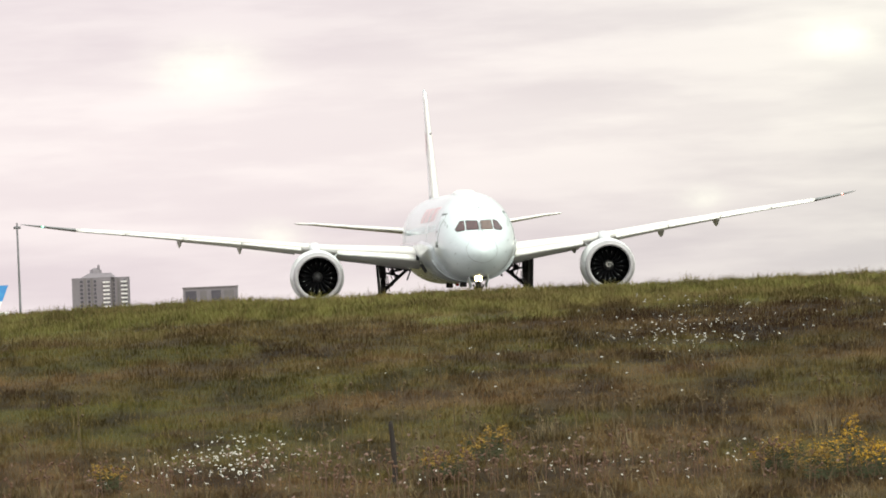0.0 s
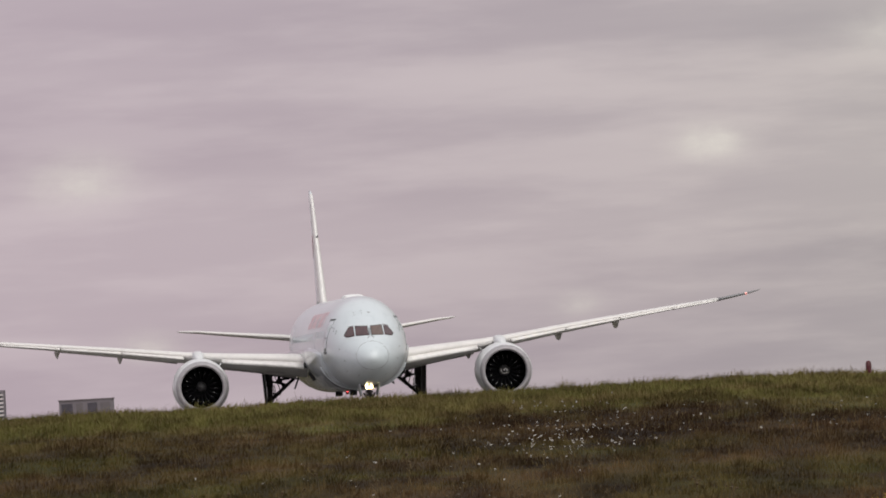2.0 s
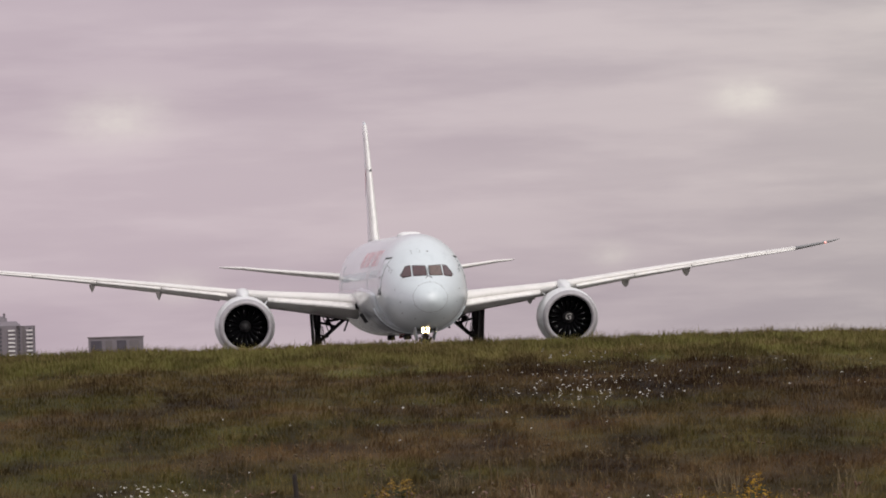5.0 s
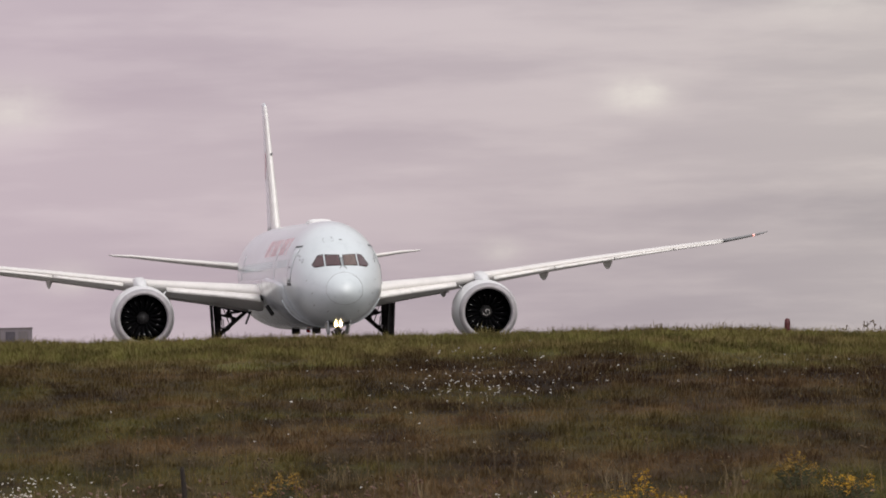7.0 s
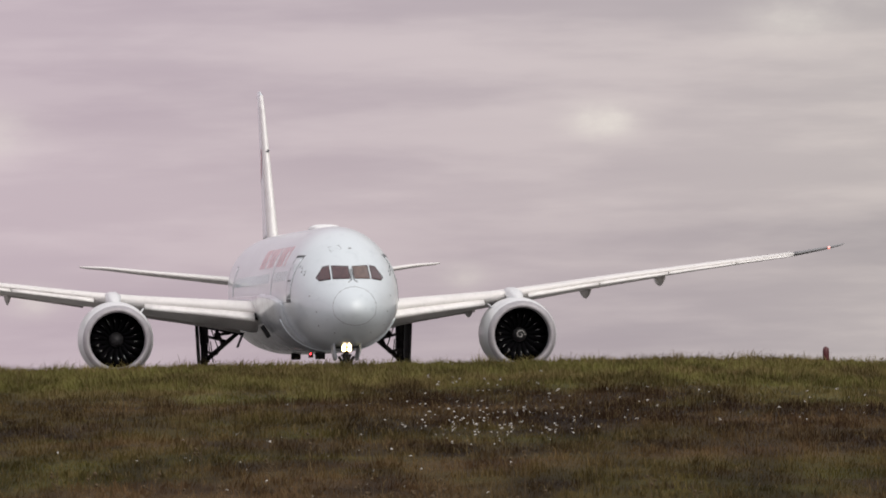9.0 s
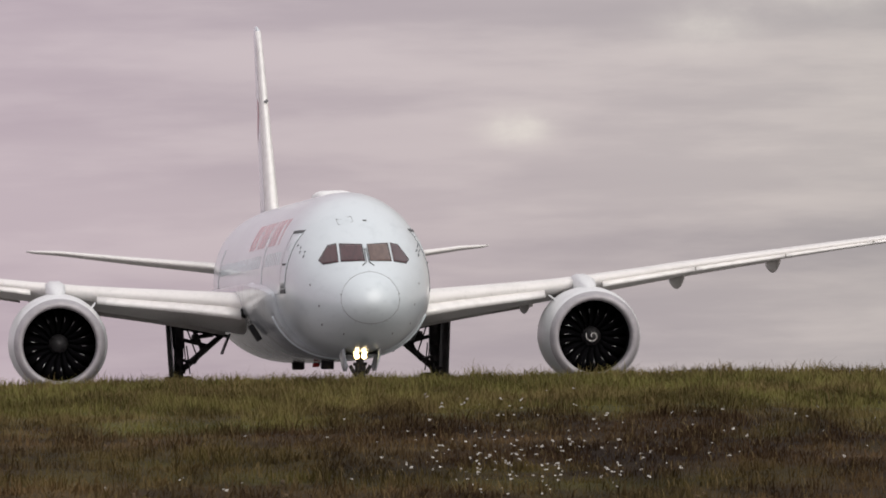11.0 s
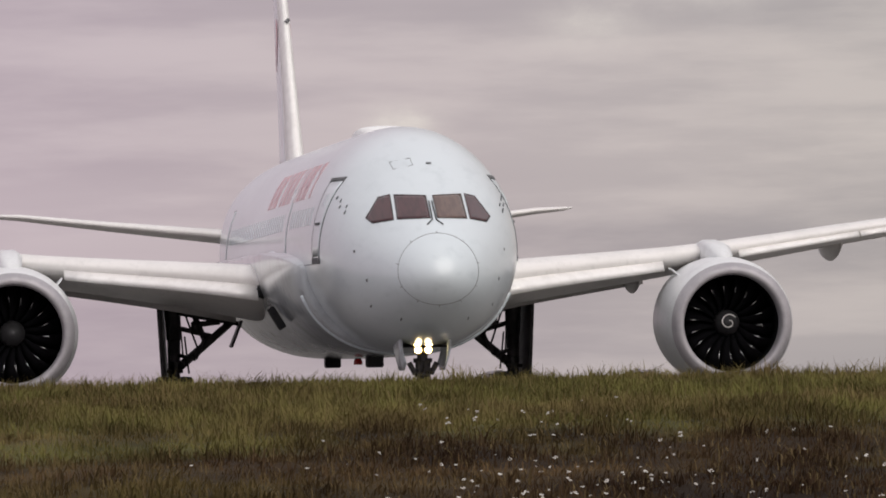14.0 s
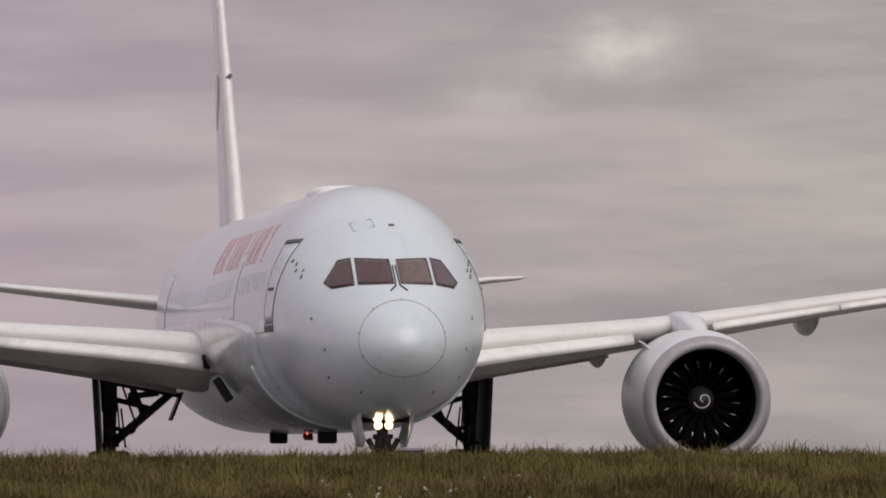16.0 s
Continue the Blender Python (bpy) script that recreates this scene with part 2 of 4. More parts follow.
def grass_color(k):
    """Uneven autumn turf: green, olive and straw-brown bands along the slope."""
    geo = k.node("ShaderNodeNewGeometry")
    k.co = k.node("ShaderNodeTexCoord")

    def pn(scale, stretch, detail=4, off=0):
        m2 = k.node("ShaderNodeMapping")
        m2.inputs["Scale"].default_value = stretch
        m2.inputs["Location"].default_value = (off, off, 0)
        k.t.links.new(geo.outputs["Position"], m2.inputs[0])
        n = k.node("ShaderNodeTexNoise")
        n.inputs["Scale"].default_value, n.inputs["Detail"].default_value, n.inputs["Roughness"].default_value = scale, detail, 0.6
        k.t.links.new(m2.outputs[0], n.inputs["Vector"])
        return n.outputs["Fac"]

    sep = k.node("ShaderNodeSeparateXYZ")
    k.t.links.new(geo.outputs["Position"], sep.inputs[0])
    wander = k.node("ShaderNodeMath", operation="MULTIPLY_ADD")
    k.t.links.new(pn(0.45, (1, 0.3, 1), 6, 57.0), wander.inputs[0])
    wander.inputs[1].default_value = 26.0
    k.t.links.new(sep.outputs[1], wander.inputs[2])
    top = k.ramp(wander.outputs[0], 113.0, 120.5)
    brown = k.ramp(pn(0.2, (0.7, 1.0, 1), 6), 0.40, 0.60)
    dark = k.ramp(pn(0.42, (0.6, 1.0, 1), 6, 7.0), 0.47, 0.66)
    lush = k.ramp(pn(0.26, (0.6, 1, 1), 6, 19.0), 0.46, 0.64)
    heath = k.mix(1.0, k.ramp(sep.outputs[0], 0.5, 4.0), k.mix(1.0, k.ramp(sep.outputs[1], 91, 97), k.ramp(wander.outputs[0], 121, 114), "MULTIPLY"), "MULTIPLY")
    heath = k.mix(1.0, heath, k.ramp(pn(0.5, (0.5, 1, 1), 5, 31.0), 0.30, 0.55), "MULTIPLY")
    col = k.mix(brown, (0.100, 0.081, 0.036), (0.130, 0.087, 0.050))
    col = k.mix(lush, col, (0.094, 0.089, 0.031))
    col = k.mix(dark, col, (0.066, 0.047, 0.030))
    col = k.mix(heath, col, (0.052, 0.035, 0.022))
    topcol = k.mix(k.ramp(pn(0.3, (0.4, 1, 1), 4, 3.0), 0.4, 0.65), (0.112, 0.112, 0.040), (0.138, 0.112, 0.054))
    turf = k.mix(top, k.mix(1.0, col, (0.84, 0.83, 0.82), "MULTIPLY"), topcol)
    # clumps a pace across, dark and sparse or pale and thick
    clump = k.ramp(pn(1.0, (1.0, 0.36, 1), 7, 43.0), 0.36, 0.62)
    return k, k.mix(1.0, turf, k.mix(clump, (0.58, 0.54, 0.56), (1.30, 1.29, 1.20)), "MULTIPLY"), geo


k, col, geo = grass_color(Mat("autumn_turf_soil").matte())
M_TURF = k.set(k.mix(1.0, col, (0.54, 0.53, 0.49), "MULTIPLY"), 0.95, bump=k.noise(6.0, 6, space="Object"), dist=0.08, strength=0.6)
k, col, geo = grass_color(Mat("grass_blades").matte())
rnd = geo.outputs["Random Per Island"]
col = k.mix(k.ramp(rnd, 0.78, 1.0), k.mix(k.ramp(rnd, 0.0, 0.4), k.mix(1.0, col, (0.82, 0.83, 0.82), "MULTIPLY"), col), (0.13, 0.10, 0.05))
col = k.mix(1.0, col, (1.64, 1.56, 1.50), "MULTIPLY")
M_GRASS = k.set(col, 0.95)
# thin blades let light through, so they shade much like the turf they stand on
lean_n, soft_n = k.node("ShaderNodeVectorMath", operation="MULTIPLY_ADD"), k.node("ShaderNodeVectorMath", operation="NORMALIZE")
k.t.links.new(geo.outputs["Normal"], lean_n.inputs[0])
lean_n.inputs[1].default_value, lean_n.inputs[2].default_value = (0.4, 0.4, 0.4), (0, -0.25, 0.75)
k.t.links.new(lean_n.outputs[0], soft_n.inputs[0])
k.t.links.new(soft_n.outputs[0], k.b.inputs["Normal"])
thin, both = k.node("ShaderNodeBsdfTranslucent"), k.node("ShaderNodeMixShader")
k.t.links.new(col, thin.inputs["Color"])
k.t.links.new(soft_n.outputs[0], thin.inputs["Normal"])
both.inputs[0].default_value = 0.5
k.t.links.new(k.b.outputs[0], both.inputs[1])
k.t.links.new(thin.outputs[0], both.inputs[2])
k.t.links.new(both.outputs[0], k.t.nodes["Material Output"].inputs["Surface"])
k = Mat("worn_taxiway_asphalt")
M_ASPH = k.set(k.mix(k.ramp(k.noise(0.3, 5), 0.4, 0.7), (0.13, 0.124, 0.116), (0.17, 0.163, 0.152)), 0.9, bump=k.noise(40, 4), dist=0.01)
M_PETAL = paint("white_aster_petals", (0.58, 0.56, 0.52), (0.40, 0.36, 0.33), 0.7, 4.0, 30.0)
M_PINK = paint("faded_pinkish_seed_heads", (0.19, 0.12, 0.10), (0.14, 0.08, 0.065), 0.8, 4.0, 30.0)
M_GOLD = paint("goldenrod_yellow", (0.42, 0.235, 0.012), (0.26, 0.14, 0.014), 0.8, 3.0, 20.0)
M_FADED = paint("faded_goldenrod", (0.24, 0.14, 0.016), (0.15, 0.095, 0.02), 0.8, 3.0, 20.0)
M_RUST = paint("rusty_dry_weed", (0.12, 0.065, 0.042), (0.075, 0.045, 0.03), 0.9, 3.0, 20.0)
M_STEM = paint("dry_brown_stem", (0.11, 0.075, 0.04), (0.07, 0.05, 0.03), 0.9, 3.0, 20.0)
M_STRAW = paint("pale_straw", (0.15, 0.11, 0.06), (0.10, 0.075, 0.04), 0.9, 3.0, 20.0)
M_LEAF = paint("dull_green_leaf", (0.04, 0.043, 0.017), (0.055, 0.05, 0.02), 0.8, 3.0, 20.0)
M_POST = paint("weathered_dark_post", (0.025, 0.018, 0.015), (0.016, 0.012, 0.01), 0.9, 3.0, 30.0)
# some distance haze is mixed into the far concrete and glass colours
M_CONC = paint("haze_lifted_concrete", (0.195, 0.172, 0.195), (0.16, 0.14, 0.162), 0.9, 0.05, 0.6)
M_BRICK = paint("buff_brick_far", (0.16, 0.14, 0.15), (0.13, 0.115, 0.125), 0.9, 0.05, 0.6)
M_FARGL = paint("haze_lifted_far_glass", (0.065, 0.058, 0.075), (0.09, 0.08, 0.10), 0.3, 0.2, 1.0)
M_BALC = paint("white_balcony_front", (0.72, 0.69, 0.70), (0.6, 0.57, 0.58), 0.8, 0.1, 1.0)
M_STEEL = metal("galvanised_mast", (0.22, 0.22, 0.24), (0.17, 0.17, 0.18), 0.6, 0.4)
M_BLUE = paint("blue_tail_paint", (0.05, 0.22, 0.55), (0.08, 0.3, 0.6), 0.4)
M_REDP = paint("red_marker_plastic", (0.075, 0.010, 0.014), (0.05, 0.008, 0.01), 0.5)
M_ORNG = paint("dull_red_marker_base", (0.16, 0.035, 0.03), (0.12, 0.03, 0.025), 0.6)

# ---- ground ----
gx = np.concatenate([[-4200, -2000, -900, -400, -180, -90, -50, -32], np.arange(-22, 40, 1.0), [44, 60, 95, 180, 400, 900, 2000, 4200]])
gy = np.concatenate([[-900, -300, -60, -20, 0, 15, 30, 40, 48, 55], np.arange(60, 150, 1.0), [155, 160, 168, 175, 200, 300, 425, 500, 600, 900, 1500, 2300, 3500, 4600]])
bm = bmesh.new()
grid = [[bm.verts.new((x, y, land(x, y))) for x in gx] for y in gy]
for ra, rb in zip(grid, grid[1:]):
    for i in range(len(gx) - 1):
        bm.faces.new((ra[i], ra[i + 1], rb[i + 1], rb[i]))
ground = tagged(part("ground", bm, M_TURF, smooth=True), "uneven autumn turf slope rising to a low crest", "ground", kind="structure")
bm = box(bmesh.new(), -80, 120, 178, 422, -0.3, 0.012)
tagged(part("taxiway", bm, M_ASPH), "worn grey asphalt taxiway behind the grassy crest", "taxiway", kind="structure")

# ---- the airliner: x to its left, y aft from the nose, z up from the ground ----
airliner = tagged(new("airliner"), "pale blue-white twin-engine jet airliner taxiing with landing lamps lit", "airplane")
FS = [0, 0.12, 0.45, 1.0, 2.0, 3.0, 4.0, 5.0, 6.5, 8, 10, 12, 15, 36, 40, 44, 48, 51, 53.5, 55.3, 56.2]
FT = [3.62, 3.95, 4.30, 4.66, 5.16, 5.62, 6.08, 6.54, 7.08, 7.45, 7.68, 7.75, 7.78, 7.9, 7.9, 7.84, 7.66, 7.4, 7.05, 6.8, 6.6]
FB = [3.60, 3.30, 2.98, 2.70, 2.36, 2.14, 1.99, 1.89, 1.79, 1.73, 1.69, 1.68, 1.68, 1.68, 1.95, 2.75, 3.8, 4.65, 5.35, 5.9, 6.2]
FW = [0.01, 0.39, 0.76, 1.10, 1.54, 1.885, 2.165, 2.37, 2.57, 2.675, 2.735, 2.76, 2.785, 2.89, 2.85, 2.6, 2.05, 1.45, 0.9, 0.5, 0.2]
NOSE = 1.4  # how far aft the blunt nose tip lies


def aft(s):
    return s + NOSE * max(0.0, 1 - s / 9)


FU = [math.sqrt(aft(s) - NOSE) for s in FS]


def hull(s):
    """Half-width, top, bottom and height of the widest line of the fuselage at s metres aft."""
    u = math.sqrt(max(s - NOSE, 0))
    w, t, b = hermite(FU, FW, u), hermite(FU, FT, u), hermite(FU, FB, u)
    return w, t, b, b + 0.47 * (t - b)


def hull_ring(s, n=64, grow=0.0):
    w, t, b, c = hull(s)
    out = []
    for k in range(n):
        a = k * math.tau / n
        h = (t - c) if math.sin(a) > 0 else (c - b)
        out.append(((w + grow) * math.cos(a), s, c + (h + grow) * math.sin(a)))
    return out


def side_x(s, z):
    w, t, b, c = hull(s)
    h = (t - c) if z > c else (c - b)
    return w * math.sqrt(max(0.0, 1 - ((z - c) / h) ** 2))


def front_y(x, z):
    """How far aft the skin of the nose lies behind the point (x, z) of the front view."""
    lo, hi = NOSE, 14.0
    for _ in range(110):
        s = (lo + hi) / 2
        w, t, b, c = hull(s)
        h = (t - c) if z > c else (c - b)
        if (x / w) ** 2 + ((z - c) / h) ** 2 > 1:
            lo = s
        else:
            hi = s
    return (lo + hi) / 2


def nose_patch(poly, lift=0.012, n=9, bm=None):
    """A polygon of four corners in the front view, laid on the nose's skin as a thin curved plate."""
    bm = bm or bmesh.new()
    (x0, z0), (xb, zb), *knee, (xt, zt), (x3, z3) = poly
    rows = []
    for off in (0.03, -lift):
        g = []
        for i in range(n):
            u = i / (n - 1)
            r = []
            for j in range(n):
                v = j / (n - 1)
                x1, z1, x2, z2 = xb, zb, xt, zt
                if knee:  # an outer edge with a knee a quarter of the way up
                    (xk, zk), f = knee[0], v / 0.25 if v < 0.25 else (v - 0.25) / 0.75
                    x1, z1 = (xb + (xk - xb) * f, zb + (zk - zb) * f) if v < 0.25 else (xk + (xt - xk) * f, zk + (zt - zk) * f)
                    x = (x0 + (x3 - x0) * v) * (1 - u) + x1 * u
                    z = (z0 + (z3 - z0) * v) * (1 - u) + z1 * u
                    r.append(bm.verts.new((x, front_y(x, z) + off, z)))
                    continue
                x = (x0 * (1 - u) + x1 * u) * (1 - v) + (x3 * (1 - u) + x2 * u) * v
                z = (z0 * (1 - u) + z1 * u) * (1 - v) + (z3 * (1 - u) + z2 * u) * v
                r.append(bm.verts.new((x, front_y(x, z) + off, z)))
            g.append(r)
        rows.append(g)
    for g in rows:
        for i in range(n - 1):
            for j in range(n - 1):
                bm.faces.new((g[i][j], g[i + 1][j], g[i + 1][j + 1], g[i][j + 1]))
    rim = lambda g: [g[0][j] for j in range(n)] + [g[i][-1] for i in range(1, n)] + [g[-1][j] for j in range(n - 2, -1, -1)] + [g[i][0] for i in range(n - 2, 0, -1)]
    a, b = rim(rows[0]), rim(rows[1])
    for i in range(len(a)):
        j = (i + 1) % len(a)
        bm.faces.new((a[i], a[j], b[j], b[i]))
    return bm


def nose_line(pts, r, lift=0.0, bm=None):
    bm = bm or bmesh.new()
    return rod_path(bm, [(x, front_y(x, z) - lift, z) for x, z in pts], r)


ss = [0.0, 0.02, 0.06, 0.12, 0.2, 0.3, 0.45, 0.6, 0.8, 1.0, 1.25, 1.5, 1.75, 2, 2.3, 2.6, 3, 3.3, 3.6, 4, 4.5, 5, 5.7, 6.5, 7.2, 8, 9, 10, 11, 12, 15, 20, 28, 36, 38, 40, 42, 44, 46, 48, 50, 51, 52.5, 53.5, 54.5, 55.3, 56.2]
part("fuselage", loft([hull_ring(aft(s)) for s in ss]), M_SKIN, airliner, "pale blue-white painted fuselage", True)
RAD = [hull_ring(aft(0.83 + 0.24 * math.sin(k * math.tau / 72)), 72)[k] for k in range(72)]
part("radome_seam", rod_path(bmesh.new(), [Vector(p) for p in RAD + RAD[:1]], 0.0075), M_SEAM, airliner)
for k in range(10):
    a = (k + 0.5) * math.tau / 10
    sd = 0.83 + 0.24 * math.sin(math.tau * (4 * k + 2) / 40)
    p, q = Vector(hull_ring(aft(sd), 40)[4 * k + 2]), Vector(hull_ring(aft(sd + 0.09), 40)[4 * k + 2])
    part("seam_tab", tube(bmesh.new(), p, q, 0.009, n=6), M_SEAM, airliner)

# flight deck glazing
for sx in (1, -1):
    inner = [(0.085 * sx, 5.09), (0.89 * sx, 5.08), (0.86 * sx, 5.74), (0.085 * sx, 5.70)]
    outer = [(0.97 * sx, 5.07), (1.46 * sx, 5.00), (1.60 * sx, 5.15), (1.24 * sx, 5.69), (0.95 * sx, 5.75)]
    side = "olive-tinted" if sx > 0 else "dark brown-tinted"
    for poly, mat in ((inner, M_PANE2 if sx > 0 else M_PANE), (outer, M_PANE)):
        pane = part("windshield_pane", nose_patch(poly), mat, airliner, side + " flight deck glass", True)
        ring = []
        for (ax, az), (bx, bz) in zip(poly, poly[1:] + poly[:1]):
            ring += [(ax + (bx - ax) * i / 8, az + (bz - az) * i / 8) for i in range(8)]
        part("gasket", nose_line(ring + ring[:1], 0.011, 0.006), M_SEAM, pane)
    wiper = [(0.035 * sx, 5.55), (0.04 * sx, 5.3), (0.05 * sx, 5.06), (0.2 * sx, 4.93)]
    part("wiper", nose_line(wiper, 0.017, 0.03), M_DARK, airliner, "black wiper arm")
    for dx, dz, ln in ((2.05, 5.28, 0.16), (2.13, 5.45, 0.13), (2.09, 5.6, 0.15), (2.15, 5.7, 0.12), (1.99, 5.45, 0.12)):
        part("pitot_probe", nose_line([(dx * sx, dz), (dx * sx + 0.05, dz + ln * 0.6)], 0.017, 0.03), M_SEAM, airliner)
    for px, pz in ((1.92, 4.3), (1.68, 3.55), (1.55, 2.9), (0.85, 2.55)):
        part("sensor_port", nose_patch([((px - 0.016) * sx, pz - 0.035), ((px + 0.016) * sx, pz - 0.035), ((px + 0.02) * sx, pz + 0.035), ((px - 0.016) * sx, pz + 0.035)], 0.02, 3), M_SEAM, airliner)
part("escape_hatch", nose_line([(-0.75, 6.42), (-0.25, 6.52), (-0.28, 6.72), (-0.8, 6.62), (-0.75, 6.42)], 0.009), M_SEAM, airliner)
part("drain_port", nose_patch([(0.1, 6.55), (0.24, 6.55), (0.24, 6.6), (0.1, 6.6)], 0.02, 3), M_SEAM, airliner)


def side_line(pts, sx, r=0.018, bm=None, lift=0.0):
    return rod_path(bm or bmesh.new(), [(sx * (side_x(s, z) + lift), s, z) for s, z in pts], r)


def side_patch(s0, s1, z0, z1, sx, lift=0.012, n=4, lean=0.0):
    bm = bmesh.new()
    g = [[[bm.verts.new((sx * (side_x(s0 + (s1 - s0) * i / (n - 1) + lean * j / (n - 1), z0 + (z1 - z0) * j / (n - 1)) + off), s0 + (s1 - s0) * i / (n - 1) + lean * j / (n - 1), z0 + (z1 - z0) * j / (n - 1)))
           for j in range(n)] for i in range(n)] for off in (-0.03, lift)]
    for q in g:
        for i in range(n - 1):
            for j in range(n - 1):
                bm.faces.new((q[i][j], q[i + 1][j], q[i + 1][j + 1], q[i][j + 1]))
    rim = lambda q: [q[0][j] for j in range(n)] + [q[i][-1] for i in range(1, n)] + [q[-1][j] for j in range(n - 2, -1, -1)] + [q[i][0] for i in range(n - 2, 0, -1)]
    a, b = rim(g[0]), rim(g[1])
    for i in range(len(a)):
        j = (i + 1) % len(a)
        bm.faces.new((a[i], a[j], b[j], b[i]))
    return bm


def zz(a, b, n=8):
    return [a + (b - a) * i / n for i in range(n + 1)]


for sx in (-1, 1):
    for s0, s1, z0, z1 in ((6.95, 8.05, 4.2, 6.2), (15.2, 16.2, 4.3, 6.2), (37.0, 38.1, 4.3, 6.2)):
        outline = [(s0, z) for z in zz(z0, z1)] + [(s, z1) for s in zz(s0, s1, 4)] + [(s1, z) for z in zz(z1, z0)] + [(s, z0) for s in zz(s1, s0, 4)]
        door = part("cabin_door", side_patch(s0 + 0.03, s1 - 0.03, z0 + 0.03, z1 - 0.03, sx, 0.015, 8), M_SKIN, airliner, "closed white cabin door", True)
        part("door_gap", side_line(outline, sx, 0.012 if s0 < 10 else 0.006, lift=0.004 if s0 < 10 else 0.0), M_SEAM, door)
        if s0 > 10:
            continue
        part("door_sill", side_patch(s0, s1, z0 - 0.16, z0 - 0.02, sx, 0.03, 3), M_SEAM, door)
        part("door_hood", side_patch(s0, s1, z1 + 0.02, z1 + 0.09, sx, 0.03, 3), M_SEAM, door)
        part("door_window", side_patch(s0 + 0.42, s0 + 0.68, 5.55, 5.85, sx, 0.03, 3), M_CABIN, door)
        part("door_handle", side_patch(s0 + 0.3, s0 + 0.8, 5.05, 5.12, sx, 0.04, 3), M_SEAM, door)
    for i in range(44):
        s = 8.9 + i * 0.66
        if 14.7 < s < 16.8 or 36.4 < s < 38.6:
            continue
        part("cabin_window", side_patch(s, s + 0.28, 5.1, 5.56, sx, 0.014, 3), M_CABIN, airliner)
    # the faded red title, as plain leaning strokes
    for i in range(9):
        s = 10.6 + i * 1.5
        for ds, wide, z0, z1 in ((0.0, 0.34, 5.85, 6.8), (0.66, 0.34, 5.85, 6.8), (0.34, 0.42, 6.22, 6.42)) if i % 3 else ((0.0, 0.36, 5.85, 6.8), (0.36, 0.6, 6.55, 6.8)):
            part("title_stroke", side_patch(s + ds, s + ds + wide, z0, z1, sx, 0.012, 5, 0.3 * (z1 - z0)), M_RED, airliner, "faded red lettering stroke")
    part("cheat_seam", side_line([(s, 4.05) for s in zz(7.5, 15, 10)], sx, 0.012), M_SEAM, airliner)

# crown antenna fairing
bm = bmesh.new()
dome = []
for s, w, h in ((14.8, 0.1, 0.04), (15.0, 0.55, 0.2), (15.5, 0.70, 0.31), (16.6, 0.74, 0.34), (17.8, 0.70, 0.33), (18.7, 0.45, 0.2), (19.1, 0.1, 0.05)):
    dome.append([(w * (abs(math.cos(a)) ** 0.6) * (1 if math.cos(a) > 0 else -1), s, 7.5 + (h + 0.12) * max(0, math.sin(a)) ** 0.5) for a in [k * math.pi / 14 for k in range(15)]])
part("antenna_dome", loft(dome, bm=bm), M_WHITE, airliner, "white low antenna dome", True)
bm = lathe(bmesh.new(), [(0, 0.001), (0.02, 0.06), (0.1, 0.09), (0.16, 0.09)], 14)
part("crown_beacon", bm, M_REDP, airliner, "red beacon lens", True, pose(0, 20, 7.76, 90, 0, 0))
part("belly_beacon", lathe(bmesh.new(), [(0, 0.02), (0.01, 0.1), (0.08, 0.12), (0.16, 0.13)], 14), M_BEACON, airliner, "red beacon base", True, pose(-0.55, 18.5, 1.56, -90, 0, 0))
# a lit face deep between two blinkers, turning once in 1.41 seconds
bm = bmesh.new()
for sx in (-1, 1):
    box(bm, sx * 0.075 - 0.008, sx * 0.075 + 0.008, -0.16, 0.05, -0.13, 0.0)
box(bm, -0.083, 0.083, 0.05, 0.066, -0.13, 0.0)
beacon = part("beacon_rotor", bm, M_DARK, airliner, "dark turning beacon hood", m=pose(-0.55, 18.5, 1.58))
part("beacon_lamp", box(bmesh.new(), -0.066, 0.066, 0.0, 0.03, -0.12, -0.005, 0.008), M_FLASH, beacon, "lit red beacon lamp")
for s, w, d, xx in ((27.5, 0.46, 0.30, -0.45), (15.5, 0.46, 0.28, -0.35)):
    part("belly_antenna", box(bmesh.new(), xx - w / 2, xx + w / 2, s, s + 0.5, 1.60 - d, 1.75, 0.03), M_DARK, airliner, "dark blocky belly antenna")

# wing to body fairing: a soft bulge round the wing root
rings = []
for s in [10.0, 10.02, 10.08, 10.2, 10.4, 10.7] + zz(11.1, 38.5, 56):
    f = max(0.0, min(1.0, (s - 10.0) / 6.0)) ** 0.38 * max(0.0, min(1.0, (38.5 - s) / 6.0)) ** 0.6
    w, t, b, c = hull(s)
    ring = []
    for k in range(40):
        a = math.pi * 0.98 + (math.pi * 1.04) * k / 39
        wide, low = w - 0.08 + 0.70 * f, (c - b) - 0.08 + 0.17 * f
        x = wide * abs(math.cos(a)) ** 0.85 * (1 if math.cos(a) > 0 else -1)
        z = (c - 0.6 + 0.55 * f) + (low + (-0.6 + 0.55 * f)) * math.sin(a) if math.sin(a) < 0 else c - 0.6 + 0.55 * f
        ring.append((x, s, z))
    rings.append(ring)
part("wing_fairing", loft(rings), M_FAIR, airliner, "grey wing root fairing, soiling and dark reflections painted in", True)
# raised rim added in the shape of the fairing edge's highlight
part("highlight_rim", rod_path(bmesh.new(), rings[4][5:35], 0.06, 8), M_SKIN, airliner, "rounded pale rim standing in for the fairing edge's highlight", True)
